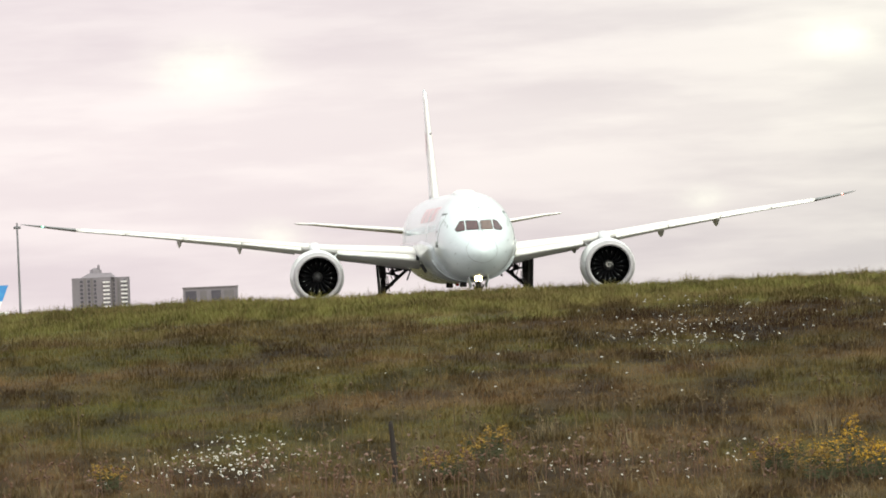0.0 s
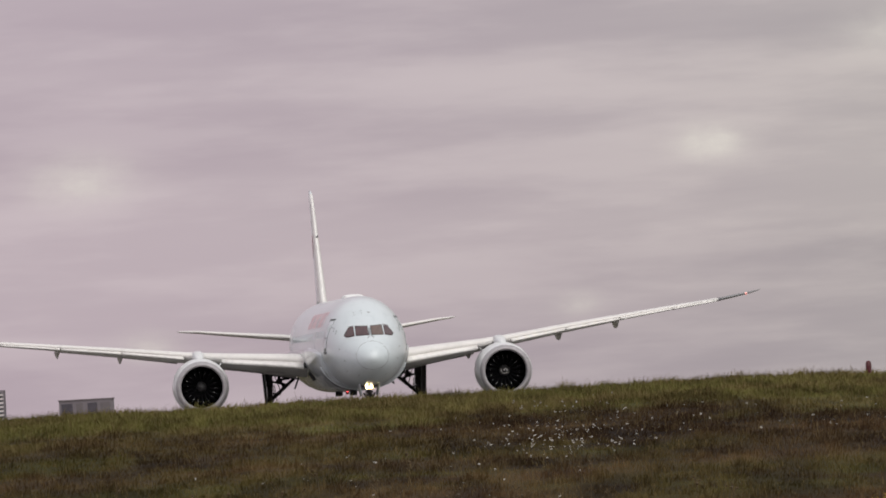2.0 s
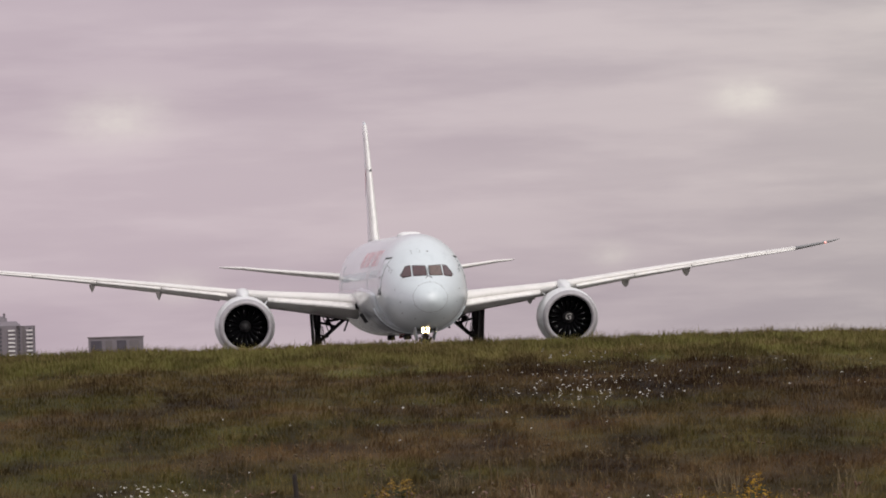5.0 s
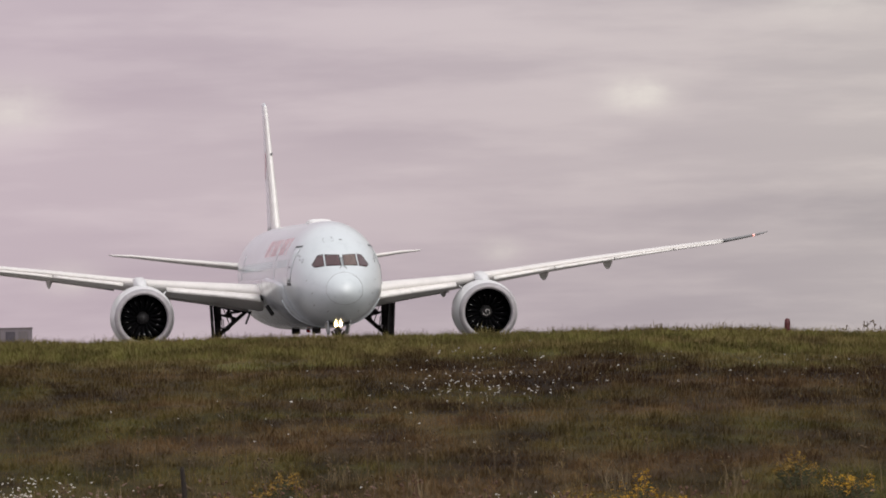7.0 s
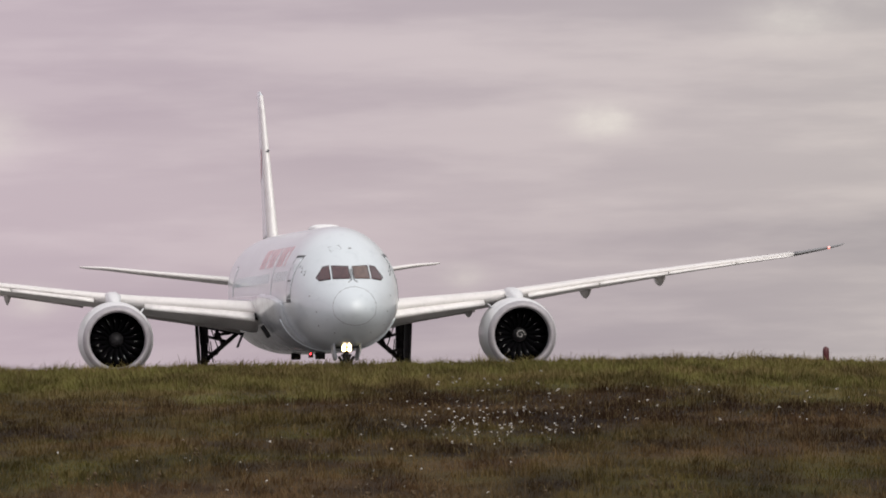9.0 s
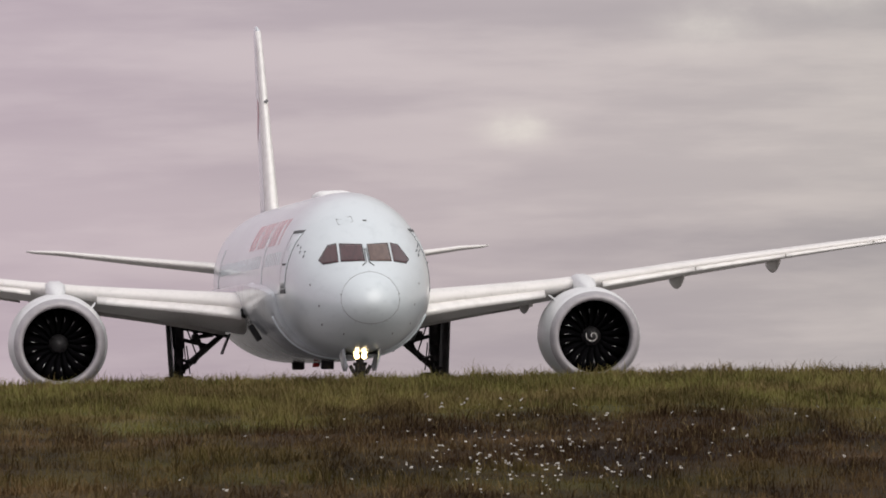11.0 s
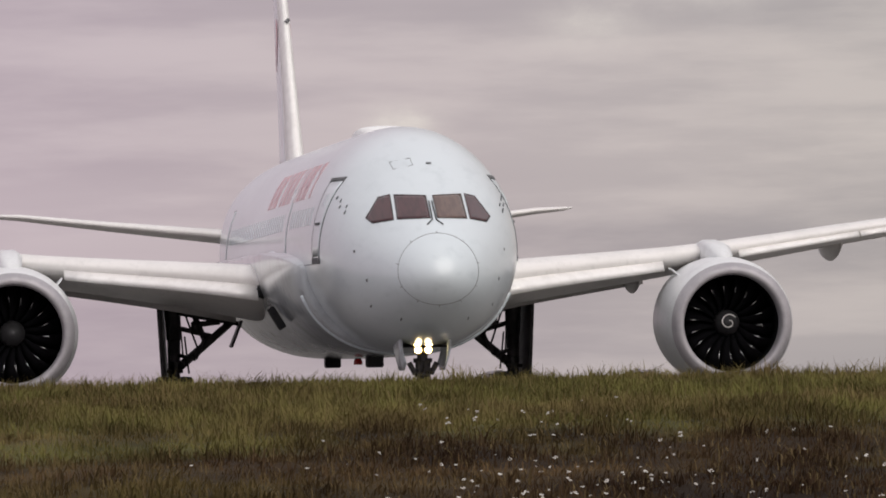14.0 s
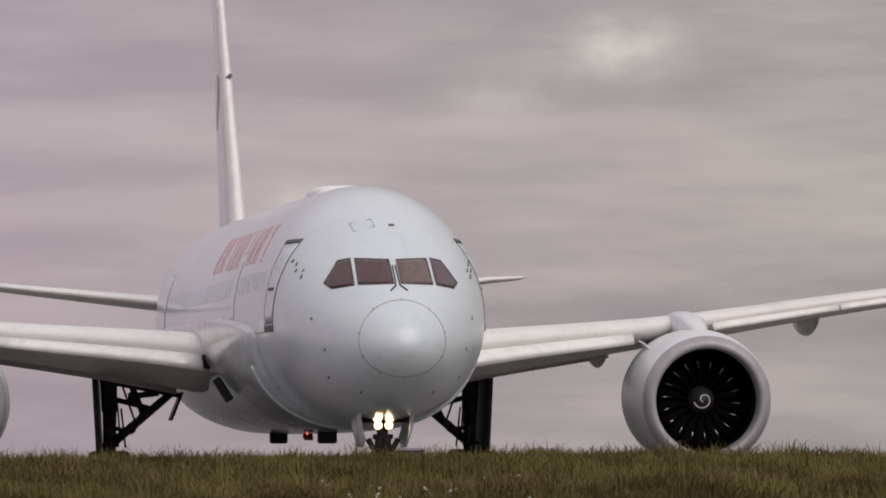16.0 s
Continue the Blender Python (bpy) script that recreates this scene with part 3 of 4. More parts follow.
for sx in (-1, 1):
    # no hole is cut: the inlet's shade is a solid dark block
    bm = box(bmesh.new(), -0.11, 0.11, -0.05, 0.08, -0.34, 0.34, 0.02)
    part("air_inlet", bm, M_DARK, airliner, "dark block standing in for the shaded ram air inlet", m=pose(sx * 2.98, 16.2, 2.72, -15, sx * 28, sx * -20))
    # rounded shoulder in front of the wing root
    sh = []
    for i, s in enumerate(zz(14.2, 20.5, 12)):
        f = math.sin(min(1, (s - 14.2) / 5.5) * math.pi / 2)
        sh.append([(sx * (2.62 + 0.55 * f * math.cos(a)), s, 3.55 + 0.15 * f + (0.25 + 0.75 * f) * math.sin(a)) for a in [k * math.tau / 18 for k in range(18)]])
    part("root_shoulder", loft(sh), M_SKIN, airliner, "rounded pale fairing shoulder", True)

# wings
WX_ = [2.4, 5.0, 9.0, 12.0, 15.0, 19.0, 23.0, 26.5, 28.6, 29.8, 30.4]
WLE = [17.6, 19.4, 22.1, 24.1, 26.1, 28.7, 31.3, 33.6, 35.8, 38.0, 40.2]
WCH = [12.2, 10.2, 7.9, 6.7, 5.9, 4.9, 4.0, 3.2, 2.4, 1.5, 0.6]
WZ_ = [3.55, 3.87, 4.29, 4.68, 5.10, 5.61, 6.10, 6.51, 6.84, 7.04, 7.16]
WTH = [1.42, 1.12, 0.80, 0.64, 0.54, 0.42, 0.32, 0.24, 0.17, 0.10, 0.04]


def wing_at(x):
    return [hermite(WX_, q, x) for q in (WLE, WCH, WZ_, WTH)]


def foil(x, sx, a=0.0, b=1.0, n=14, dy=0.0, dz=0.0, grow=1.0, twist=4.6):
    """Section of the wing from the chord fraction a to b; a nose-up set of some degrees at the root."""
    le, ch, z, th = wing_at(x)
    tw = math.tan(radians(twist * (1 - x / 30)))
    up, lo = [], []
    for k in range(n):
        u = a + (b - a) * (0.5 - 0.5 * math.cos(math.pi * k / (n - 1)))
        t = 5 * (0.2969 * math.sqrt(u) - 0.126 * u - 0.3516 * u * u + 0.2843 * u**3 - 0.1015 * u**4) * th * grow
        base = z - tw * ch * (u - 0.12)
        up.append((sx * x, le + u * ch + dy, base + t * 1.05 + dz))
        lo.append((sx * x, le + u * ch + dy, base - t * 0.95 + dz))
    return up + lo[::-1][(1 if b == 1.0 else 0):(-1 if a == 0 else None)]


for sx in (-1, 1):
    wing = part("wing", loft([foil(x, sx, 0.0, 1.0) for x in (2.4, 3.5, 5, 7, 9, 11, 13, 15, 17, 19, 21, 23, 25, 26.5)]), M_WING, airliner, "light grey swept wing", True)
    part("wing_tip", loft([foil(x, sx, 0.0, 1.0) for x in (26.5, 27.2, 28, 28.6, 29.2, 29.8, 30.2, 30.4)]), M_TIP, wing, "raked wing tip, its shade put into a dark grey", True)
    le, ch, z, th = wing_at(28.8)
    part("position_lamp", lathe(bmesh.new(), [(-0.10, 0.001), (-0.08, 0.05), (0.0, 0.085), (0.12, 0.06)], 12), M_GREEN if sx < 0 else M_PORT, wing, "small lit green tip lamp" if sx < 0 else "small lit red tip lamp", True, pose(sx * 28.8, le, z))
    for x0, x1, drop in ((3.35, 8.55, -0.10), (11.0, 15.0, -0.05), (15.04, 19.0, -0.05), (19.04, 23.0, -0.04), (23.04, 26.4, -0.03)):
        sec = []
        for x in zz(x0, x1, 6):
            le, ch, z, th = wing_at(x)
            back = foil(x, sx, 0.27, 1.0, 4)[0]
            y1, z1 = le - 0.035 * ch, foil(x, sx, 0.0, 1.0, 4)[0][2] - 0.36 * th + drop
            out, inn = [], []
            for f in zz(0, 1, 9):
                yy, zc = back[1] + (y1 - back[1]) * f, back[2] + 0.02 + (z1 - back[2]) * f
                bulge = math.sin(math.pi * f ** 1.5) * 0.36 * th
                out.append((sx * x, yy - bulge * 0.75, zc + bulge * 0.55))
                inn.append((sx * x, yy + 0.05 - bulge * 0.3 + 0.02 * f, zc - 0.05 * (1 - f) + bulge * 0.2 + 0.03 * f))
            sec.append(out + inn[::-1])
        slat = part("slat", loft(sec), M_SLAT, wing, "bright bare-metal leading edge slat", True)
        if x0 < 4:
            p0, p1 = Vector(sec[0][2]), Vector(sec[0][8])
            side = Vector((-0.16 * sx, 0.12, 0))
            # dark block painted in for the shaded cavity beside the slat
            part("slat_gap_shade", tube(bmesh.new(), p0 + side * 0.5, p1 + side, 0.11, 0.2, 10), M_DARK, slat, "dark block standing in for the shaded gap at the slat's inner end", True)
            part("slat_track", tube(bmesh.new(), p0.lerp(p1, 0.6) + side + Vector((-0.1 * sx, 0.3, 0.1)), p0.lerp(p1, 0.5) + side * 1.6, 0.09, 0.07, 8), M_GEAR, slat, "", True)
    for x0, x1, d in ((3.3, 8.9, 0.16), (11.2, 19.2, 0.10)):
        sec = []
        for x in zz(x0, x1, 6):
            le, ch, z, th = wing_at(x)
            sec.append(foil(x, sx, 0.78, 1.0, 8, 0.25, -d, 1.0))
        part("flap", loft(sec), M_WING, wing, "", True)
    for x, deep, long in ((8.45, 0.40, 3.6), (15.0, 0.46, 4.2), (19.2, 0.42, 3.6)):
        le, ch, z, th = wing_at(x)
        rr = []
        for u in zz(0, 1, 10):
            r = max(0.01, math.sin(math.pi * min(1, u ** 0.8)) ** 0.7)
            y = le + ch * 0.5 + u * long
            zc = z - th * 0.2 - 0.04 * ch * (0.4 + 0.4 * u)
            rr.append([(sx * x + 0.19 * r * math.cos(a) * (1 - 0.62 * max(0, -math.sin(a))), y, zc - 0.12 + (deep * r if math.sin(a) < 0 else 0.2 * r) * math.sin(a)) for a in [k * math.tau / 16 for k in range(16)]])
        part("flap_fairing", loft(rr), M_WING, wing, "pointed grey flap track fairing", True)

# tail
for sx in (-1, 1):
    rr = []
    for x, le, ch, z, th in ((0.8, 46.0, 6.0, 5.48, 0.55), (3, 47.7, 4.9, 5.73, 0.44), (6, 49.9, 3.6, 6.09, 0.32), (8.7, 51.8, 2.5, 6.44, 0.22), (9.75, 52.8, 1.7, 6.52, 0.14), (10.05, 53.4, 1.0, 6.56, 0.06)):
        ring = []
        for k in range(20):
            a = k * math.tau / 20
            u = 0.5 - 0.5 * math.cos(a)
            t = 5 * (0.2969 * math.sqrt(u) - 0.126 * u - 0.3516 * u * u + 0.2843 * u**3 - 0.1015 * u**4) * th
            ring.append((sx * x, le + u * ch, z + (t if a < math.pi else -t)))
        rr.append(ring)
    part("tailplane", loft(rr), M_WING, airliner, "light grey tailplane", True)
fin = []
for z, le, te, th in ((7.2, 43.2, 51.4, 0.66), (8.2, 44.6, 51.7, 0.62), (10, 46.1, 52.2, 0.52), (12.7, 48.5, 53.2, 0.40), (15, 50.5, 54.0, 0.30), (15.9, 51.5, 54.3, 0.24), (16.16, 52.6, 54.4, 0.10)):
    ring = []
    for k in range(22):
        a = k * math.tau / 22
        u = 0.5 - 0.5 * math.cos(a)
        t = 5 * (0.2969 * math.sqrt(u) - 0.126 * u - 0.3516 * u * u + 0.2843 * u**3 - 0.1015 * u**4) * th
        ring.append(((t if a < math.pi else -t), le + u * (te - le), z))
    fin.append(ring)
fin_ob = part("tail_fin", loft(fin), M_SKIN, airliner, "tall pale swept tail fin", True)
# bare-metal strip whose near-white colour also stands for sunlight on the edge
edge = []
for ring in fin[:-1]:
    nose = [ring[k] for k in (-3, -2, -1, 0, 1, 2, 3)]
    edge.append([(x * 1.05, y - 0.03, z) for x, y, z in nose] + [(x * 0.5, y + 0.25, z) for x, y, z in nose[::-1]])
part("leading_edge", loft(edge), M_SLAT, fin_ob, "bare leading edge strip with sunlit brightness in its colour", True)
part("fin_fitting", tube(bmesh.new(), (0.0, 48.46, 12.66), (0.1, 48.5, 12.78), 0.075, 0.06), M_SEAM, fin_ob)
for sx in (-1, 1):
    part("fin_emblem", lathe(bmesh.new(), [(0, 0.001), (0, 0.9), (0.03, 0.9)], 24), M_RED, fin_ob, "round faded red emblem", m=pose(sx * 0.2, 50.2, 12.0, 0, 0, 90 * sx + 3 * sx))

# engines
HUB = (10.09, 20.0, 2.42)
fans = []
for sx in (-1, 1):
    hx, hy, hz = HUB[0] * sx, HUB[1], HUB[2]
    y0 = -1.15
    outer = [(y0 + 0.0, 1.44), (y0 + 0.02, 1.55), (y0 + 0.12, 1.64), (y0 + 0.3, 1.715), (y0 + 0.7, 1.80), (y0 + 1.3, 1.85), (y0 + 2.2, 1.87), (y0 + 3.4, 1.80), (y0 + 4.6, 1.62), (y0 + 5.1, 1.50)]
    nac = part("engine_nacelle", lathe(bmesh.new(), outer[3:] + [(y0 + 5.1, 1.42), (y0 + 3.0, 1.40)], 56), M_NAC, airliner, "round white engine nacelle", True, pose(hx, hy, hz, 2.0, 0, 0))
    lip = [(y0 + 0.55, 1.37), (y0 + 0.25, 1.365), (y0 + 0.08, 1.39), (y0 + 0.0, 1.44)] + outer[1:4]
    part("intake_lip", lathe(bmesh.new(), lip, 56), M_LIP, nac, "bare metal intake lip", True)
    part("intake_duct", lathe(bmesh.new(), [(y0 + 0.55, 1.37), (0.0, 1.40), (0.9, 1.41), (0.95, 0.4)], 48), M_DUCT, nac, "intake duct, its inner shade painted near-black", True)
    part("core_nozzle", lathe(bmesh.new(), [(y0 + 4.6, 1.0), (y0 + 6.0, 0.62), (y0 + 6.0, 0.3), (y0 + 7.0, 0.05)], 30), M_LIP, nac, "", True)
    vane = bmesh.new()
    v = [vane.verts.new(p) for p in ((0, 0.55, 0), (0, 1.75, 0), (0, 1.55, 0.3), (0, 1.05, 0.26), (0.04, 0.55, 0), (0.04, 1.75, 0), (0.04, 1.55, 0.3), (0.04, 1.05, 0.26))]
    for f in ((0, 1, 2, 3), (7, 6, 5, 4), (0, 4, 5, 1), (1, 5, 6, 2), (2, 6, 7, 3), (3, 7, 4, 0)):
        vane.faces.new([v[i] for i in f])
    part("nacelle_strake", vane, M_NAC, nac, "", m=pose(-sx * 1.25, 0, 1.30, 0, -sx * 42, 0))
    pyl = []
    for y, w, zl, zh in ((0.0, 0.05, 1.70, 1.80), (0.6, 0.28, 1.55, 2.02), (1.6, 0.36, 1.4, 2.22), (3.2, 0.36, 1.3, 2.3), (5.5, 0.3, 1.0, 2.1), (7.5, 0.1, 1.1, 1.7)):
        pyl.append([(-w, y, zl), (w, y, zl), (w * 0.95, y, zh - 0.1), (w * 0.5, y, zh), (-w * 0.5, y, zh), (-w * 0.95, y, zh - 0.1)])
    part("engine_pylon", loft(pyl), M_NAC, nac, "white engine pylon", True)
    fan = part("fan", lathe(bmesh.new(), [(0.30, 0.38), (0.05, 0.36), (-0.12, 0.30), (-0.3, 0.18), (-0.42, 0.06), (-0.44, 0.001)], 28), M_SPIN, airliner, "dark conical fan spinner with swirl", True, pose(hx, hy, hz))
    sp = bmesh.new()
    pts = []
    for i in range(26):
        f = i / 25
        a, r = 0.4 + f * 7.2, 0.05 + 0.20 * f
        pts.append((r * math.sin(a), -0.44 + (r / 0.36) ** 1.6 * 0.42 - 0.012, r * math.cos(a)))
    if sx > 0:
        part("spinner_swirl", rod_path(sp, pts, 0.016, 5), M_WING, fan, "white painted spiral")
    for k in range(18):
        bb = bmesh.new()
        rr = []
        for r, tw, ch in ((0.34, 25, 0.36), (0.7, 40, 0.46), (1.05, 52, 0.54), (1.36, 60, 0.5)):
            lean = 0.10 * math.sin((r - 0.34) * 3.0)
            cx, cy = ch / 2 * math.sin(radians(tw)), ch / 2 * math.cos(radians(tw))
            rr.append([(-cx + lean, 0.2 - cy, r), (lean + 0.015, 0.2, r), (cx + lean, 0.2 + cy, r), (lean - 0.015, 0.2, r)])
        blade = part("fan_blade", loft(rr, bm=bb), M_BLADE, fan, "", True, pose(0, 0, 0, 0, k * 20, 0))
        eb = bmesh.new()
        rr2 = [[(q[0][0] - 0.01, q[0][1] - 0.02, q[0][2]), (q[0][0] + 0.014, q[0][1] - 0.02, q[0][2]), (q[0][0] + 0.014, q[0][1] + 0.03, q[0][2])] for q in (rr[1], rr[2])]
        rr2 = [[(x_, y_ - 0.03, z_ + 0.12) for x_, y_, z_ in q] for q in rr2]
        # the titanium edge is a strip of the same blade
        part("blade_edge", loft(rr2, bm=eb), M_EDGE, fan, "", True, pose(0, 0, 0, 0, k * 20, 0))
    fans.append((fan, hx, hy, hz))


# landing gear
def wheel(parent, x, y, z, r, w):
    t = part("wheel", lathe(bmesh.new(), [(-w / 2, r * 0.5), (-w / 2, r * 0.86), (-w * 0.36, r * 0.97), (0, r), (w * 0.36, r * 0.97), (w / 2, r * 0.86), (w / 2, r * 0.5)], 28), M_TYRE, parent, "black rubber tyre", True, pose(x, y, z, 0, 0, 90))
    return t


for sx in (-1, 1):
    gx_, gy_ = 5.04 * sx, 29.0
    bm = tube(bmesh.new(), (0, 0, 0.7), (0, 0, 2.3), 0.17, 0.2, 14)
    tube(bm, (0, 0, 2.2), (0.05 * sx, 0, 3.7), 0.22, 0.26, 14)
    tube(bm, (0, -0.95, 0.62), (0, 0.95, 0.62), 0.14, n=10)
    gear = part("main_gear", bm, M_GEAR, airliner, "dark grey main landing gear leg", True, pose(gx_, gy_, 0))
    br = bmesh.new()
    tube(br, (-0.1 * sx, 0, 1.35), (-1.75 * sx, -0.15, 2.75), 0.13, 0.11)
    part("side_brace", br, M_GEAR, gear, "", True)
    br = bmesh.new()
    tube(br, (-0.15 * sx, 0.1, 2.55), (-1.1 * sx, 0, 2.30), 0.075)
    tube(br, (-0.95 * sx, 0, 2.1), (-0.55 * sx, 0.1, 3.1), 0.09)
    tube(br, (-0.1 * sx, -0.2, 3.0), (-1.9 * sx, -0.3, 2.65), 0.07)
    part("lock_link", br, M_GEAR, gear, "", True)
    br = bmesh.new()
    tube(br, (-0.12 * sx, -0.3, 1.75), (-0.62 * sx, -0.32, 1.62), 0.06)
    tube(br, (-0.62 * sx, -0.32, 1.62), (-0.9 * sx, -0.3, 2.25), 0.05)
    tube(br, (-0.5 * sx, -0.3, 2.62), (-1.35 * sx, -0.3, 2.72), 0.085)
    box(br, -0.62 * sx - 0.12, -0.62 * sx + 0.12, -0.42, -0.2, 2.45, 2.75, 0.03)
    part("lock_actuator", br, M_GEAR, gear, "", True)
    br = bmesh.new()
    tube(br, (0, -0.2, 1.5), (0, -0.55, 1.12), 0.09, 0.06)
    tube(br, (0, -0.55, 1.12), (0, -0.25, 0.78), 0.06, 0.09)
    tube(br, (-0.24, -0.3, 1.28), (0.24, -0.3, 1.28), 0.06)
    part("torque_link", br, M_GEAR, gear, "", True)
    br = bmesh.new()
    tube(br, (-0.3 * sx, -0.3, 2.3), (-0.42 * sx, -0.3, 1.2), 0.028, n=6)
    tube(br, (-0.35 * sx, -0.25, 2.9), (-0.75 * sx, -0.3, 1.75), 0.03, n=6)
    tube(br, (-0.2 * sx, -0.2, 2.5), (-0.28 * sx, -0.25, 1.4), 0.025, n=6)
    tube(br, (0.15 * sx, -0.25, 2.8), (0.1 * sx, -0.25, 0.9), 0.03, n=6)
    part("brake_hose", br, M_GEAR, gear, "", True)
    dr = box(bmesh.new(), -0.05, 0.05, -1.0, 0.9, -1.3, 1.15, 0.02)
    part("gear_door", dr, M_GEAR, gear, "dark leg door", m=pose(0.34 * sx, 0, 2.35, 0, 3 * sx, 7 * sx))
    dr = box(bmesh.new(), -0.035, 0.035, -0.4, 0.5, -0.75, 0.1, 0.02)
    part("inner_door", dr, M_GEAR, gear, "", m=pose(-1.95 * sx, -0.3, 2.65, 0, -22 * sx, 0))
    for wy in (-0.74, 0.74):
        for wx in (-0.31, 0.31):
            wheel(gear, wx, wy, 0.56, 0.56, 0.40)
bm = tube(bmesh.new(), (0, 0, 0.5), (0, -0.1, 2.1), 0.12, 0.15, 12)
tube(bm, (-0.36, 0, 0.5), (0.36, 0, 0.5), 0.07)
tube(bm, (0, 0.05, 1.1), (0, 0.9, 2.0), 0.07)
tube(bm, (-0.2, -0.12, 1.15), (0.2, -0.12, 1.15), 0.09)
tube(bm, (-0.24, -0.15, 1.5), (0.24, -0.15, 1.5), 0.06)
ngear = part("nose_gear", bm, M_GEAR, airliner, "nose landing gear leg", True, pose(-0.06, 5.85, 0))
for sx in (-1, 1):
    wheel(ngear, 0.26 * sx, 0, 0.5, 0.5, 0.32)
    for lx, lz in ((0.145, 1.92), (0.13, 1.775)):
        part("landing_lamp", lathe(bmesh.new(), [(-0.03, 0.001), (-0.025, 0.055), (-0.01, 0.078), (0.02, 0.08)], 20), M_LAMP, ngear, "lit warm landing lamp", True, pose(lx * sx, -0.32, lz))
        # added glowing ring: the lamp's halo built as a shape
        part("lamp_halo", lathe(bmesh.new(), [(0.0, 0.078), (-0.012, 0.09), (-0.004, 0.104), (0.02, 0.104)], 20), M_HALO, ngear, "glowing ring standing in for the lamp's halo", True, pose(lx * sx, -0.32, lz))
        part("lamp_housing", lathe(bmesh.new(), [(0.02, 0.105), (-0.01, 0.112), (0.1, 0.1), (0.2, 0.05)], 20), M_GEAR, ngear, "", True, pose(lx * sx, -0.31, lz))
    clamp = box(bmesh.new(), 0.1 * sx - 0.09, 0.1 * sx + 0.09, -0.28, -0.08, 1.18, 1.5, 0.03)
    tube(clamp, (0.12 * sx, -0.25, 1.2), (0.16 * sx, -0.4, 0.85), 0.05, 0.04, 8)
    part("steering_clamp", clamp, M_GEAR, ngear, "", True)
    tube_bm = tube(bmesh.new(), (0.2 * sx, -0.2, 1.15), (0.36 * sx, -0.2, 1.45), 0.07)
    part("steering_ram", tube_bm, M_GEAR, ngear, "", True)
    dr = bmesh.new()
    prof = [(sx * (0.60 + 0.05 * math.sin(u * 2.6) - 0.13 * u), 2.05 - 0.80 * u) for u in zz(0, 1, 8)]
    ringsd = []
    for y in (-1.0, -0.4, 0.6, 1.0):
        cut = 0.75 if abs(y) > 0.9 else 1.0
        ringsd.append([(x, y, 2.05 - (2.05 - z) * cut) for x, z in prof] + [(x + sx * 0.05, y, 2.05 - (2.05 - z) * cut) for x, z in prof[::-1]])
    part("gear_door", loft(ringsd, bm=dr), M_FAIR, ngear, "mottled grey nose gear door", True)
    # thin dark plate imitates the shaded inside of the wheel well
    box_bm = box(bmesh.new(), -0.3, 0.3, -0.4, 0.4, -0.02, 0.02)
    part("well_shade_plate", box_bm, M_DARK, ngear, "", m=pose(0.3 * sx, 0, 1.86))


# ---- far off: buildings, mast, another aircraft, roofs, trees ----
def apartment_tower():
    d = 4000.0
    root = tagged(new("apartment_tower"), "tall haze-toned concrete apartment tower with white balconies", "building")
    root.matrix_basis = pose(-209, d, -11)
    bm = bmesh.new()
    for x0, x1, y0, y1, h in ((-19, 7.5, 0, 24, 27.6), (-8, 19, 6, 30, 27.4)):
        box(bm, x0, x1, y0, y1, -10, h)
    part("tower_wall", bm, M_CONC, root, "concrete wall with distance haze in its colour")
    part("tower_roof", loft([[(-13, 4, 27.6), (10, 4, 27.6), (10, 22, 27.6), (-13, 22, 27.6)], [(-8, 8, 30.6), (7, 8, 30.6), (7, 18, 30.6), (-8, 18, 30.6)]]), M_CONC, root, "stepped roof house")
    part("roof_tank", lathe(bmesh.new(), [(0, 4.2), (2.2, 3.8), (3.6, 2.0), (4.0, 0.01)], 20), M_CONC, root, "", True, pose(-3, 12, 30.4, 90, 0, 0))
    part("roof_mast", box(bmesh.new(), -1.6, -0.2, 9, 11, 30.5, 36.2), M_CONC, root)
    for i in range(9):
        z = 2.2 + i * 2.75
        for x, w, y in ((-12.5, 2.0, 0), (-7.5, 1.6, 0), (-3.2, 1.6, 0), (9.3, 1.2, 6), (16.6, 1.6, 6)):
            part("tower_window", box(bmesh.new(), x - w / 2, x + w / 2, y - 0.25, y + 0.3, z, z + 1.7), M_FARGL, root)
        for x, w, y in ((4.4, 4.6, 0), (16.2, 4.2, 6)):
            part("balcony", box(bmesh.new(), x - w / 2, x + w / 2, y - 1.3, y - 0.05, z - 0.5, z + 0.55), M_BALC, root, "white balcony front")
    # raised strips in a darker colour that stands for recess shade
    for x in (-9.9, -5.4, 8.6, 12.2):
        part("recess_shade", box(bmesh.new(), x - 0.9, x + 0.9, (0 if x < 7 else 6) - 0.2, (0 if x < 7 else 6) + 0.4, 0, 27.2), M_BRICK, root, "wall strip painted darker as a shaded recess")


def low_block():
    root = tagged(new("office_block"), "flat-roofed grey concrete block on the horizon", "building")
    root.matrix_basis = pose(-134.3, 4000, -11)
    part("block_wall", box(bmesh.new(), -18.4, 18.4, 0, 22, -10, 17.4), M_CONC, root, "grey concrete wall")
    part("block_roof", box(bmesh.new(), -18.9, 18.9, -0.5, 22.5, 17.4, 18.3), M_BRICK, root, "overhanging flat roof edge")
    for x, w in ((-13, 7.5), (-4.5, 4.5), (4.2, 6.5), (13, 7)):
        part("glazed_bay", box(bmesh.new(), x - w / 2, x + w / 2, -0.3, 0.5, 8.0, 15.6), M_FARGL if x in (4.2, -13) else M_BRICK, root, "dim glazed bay")


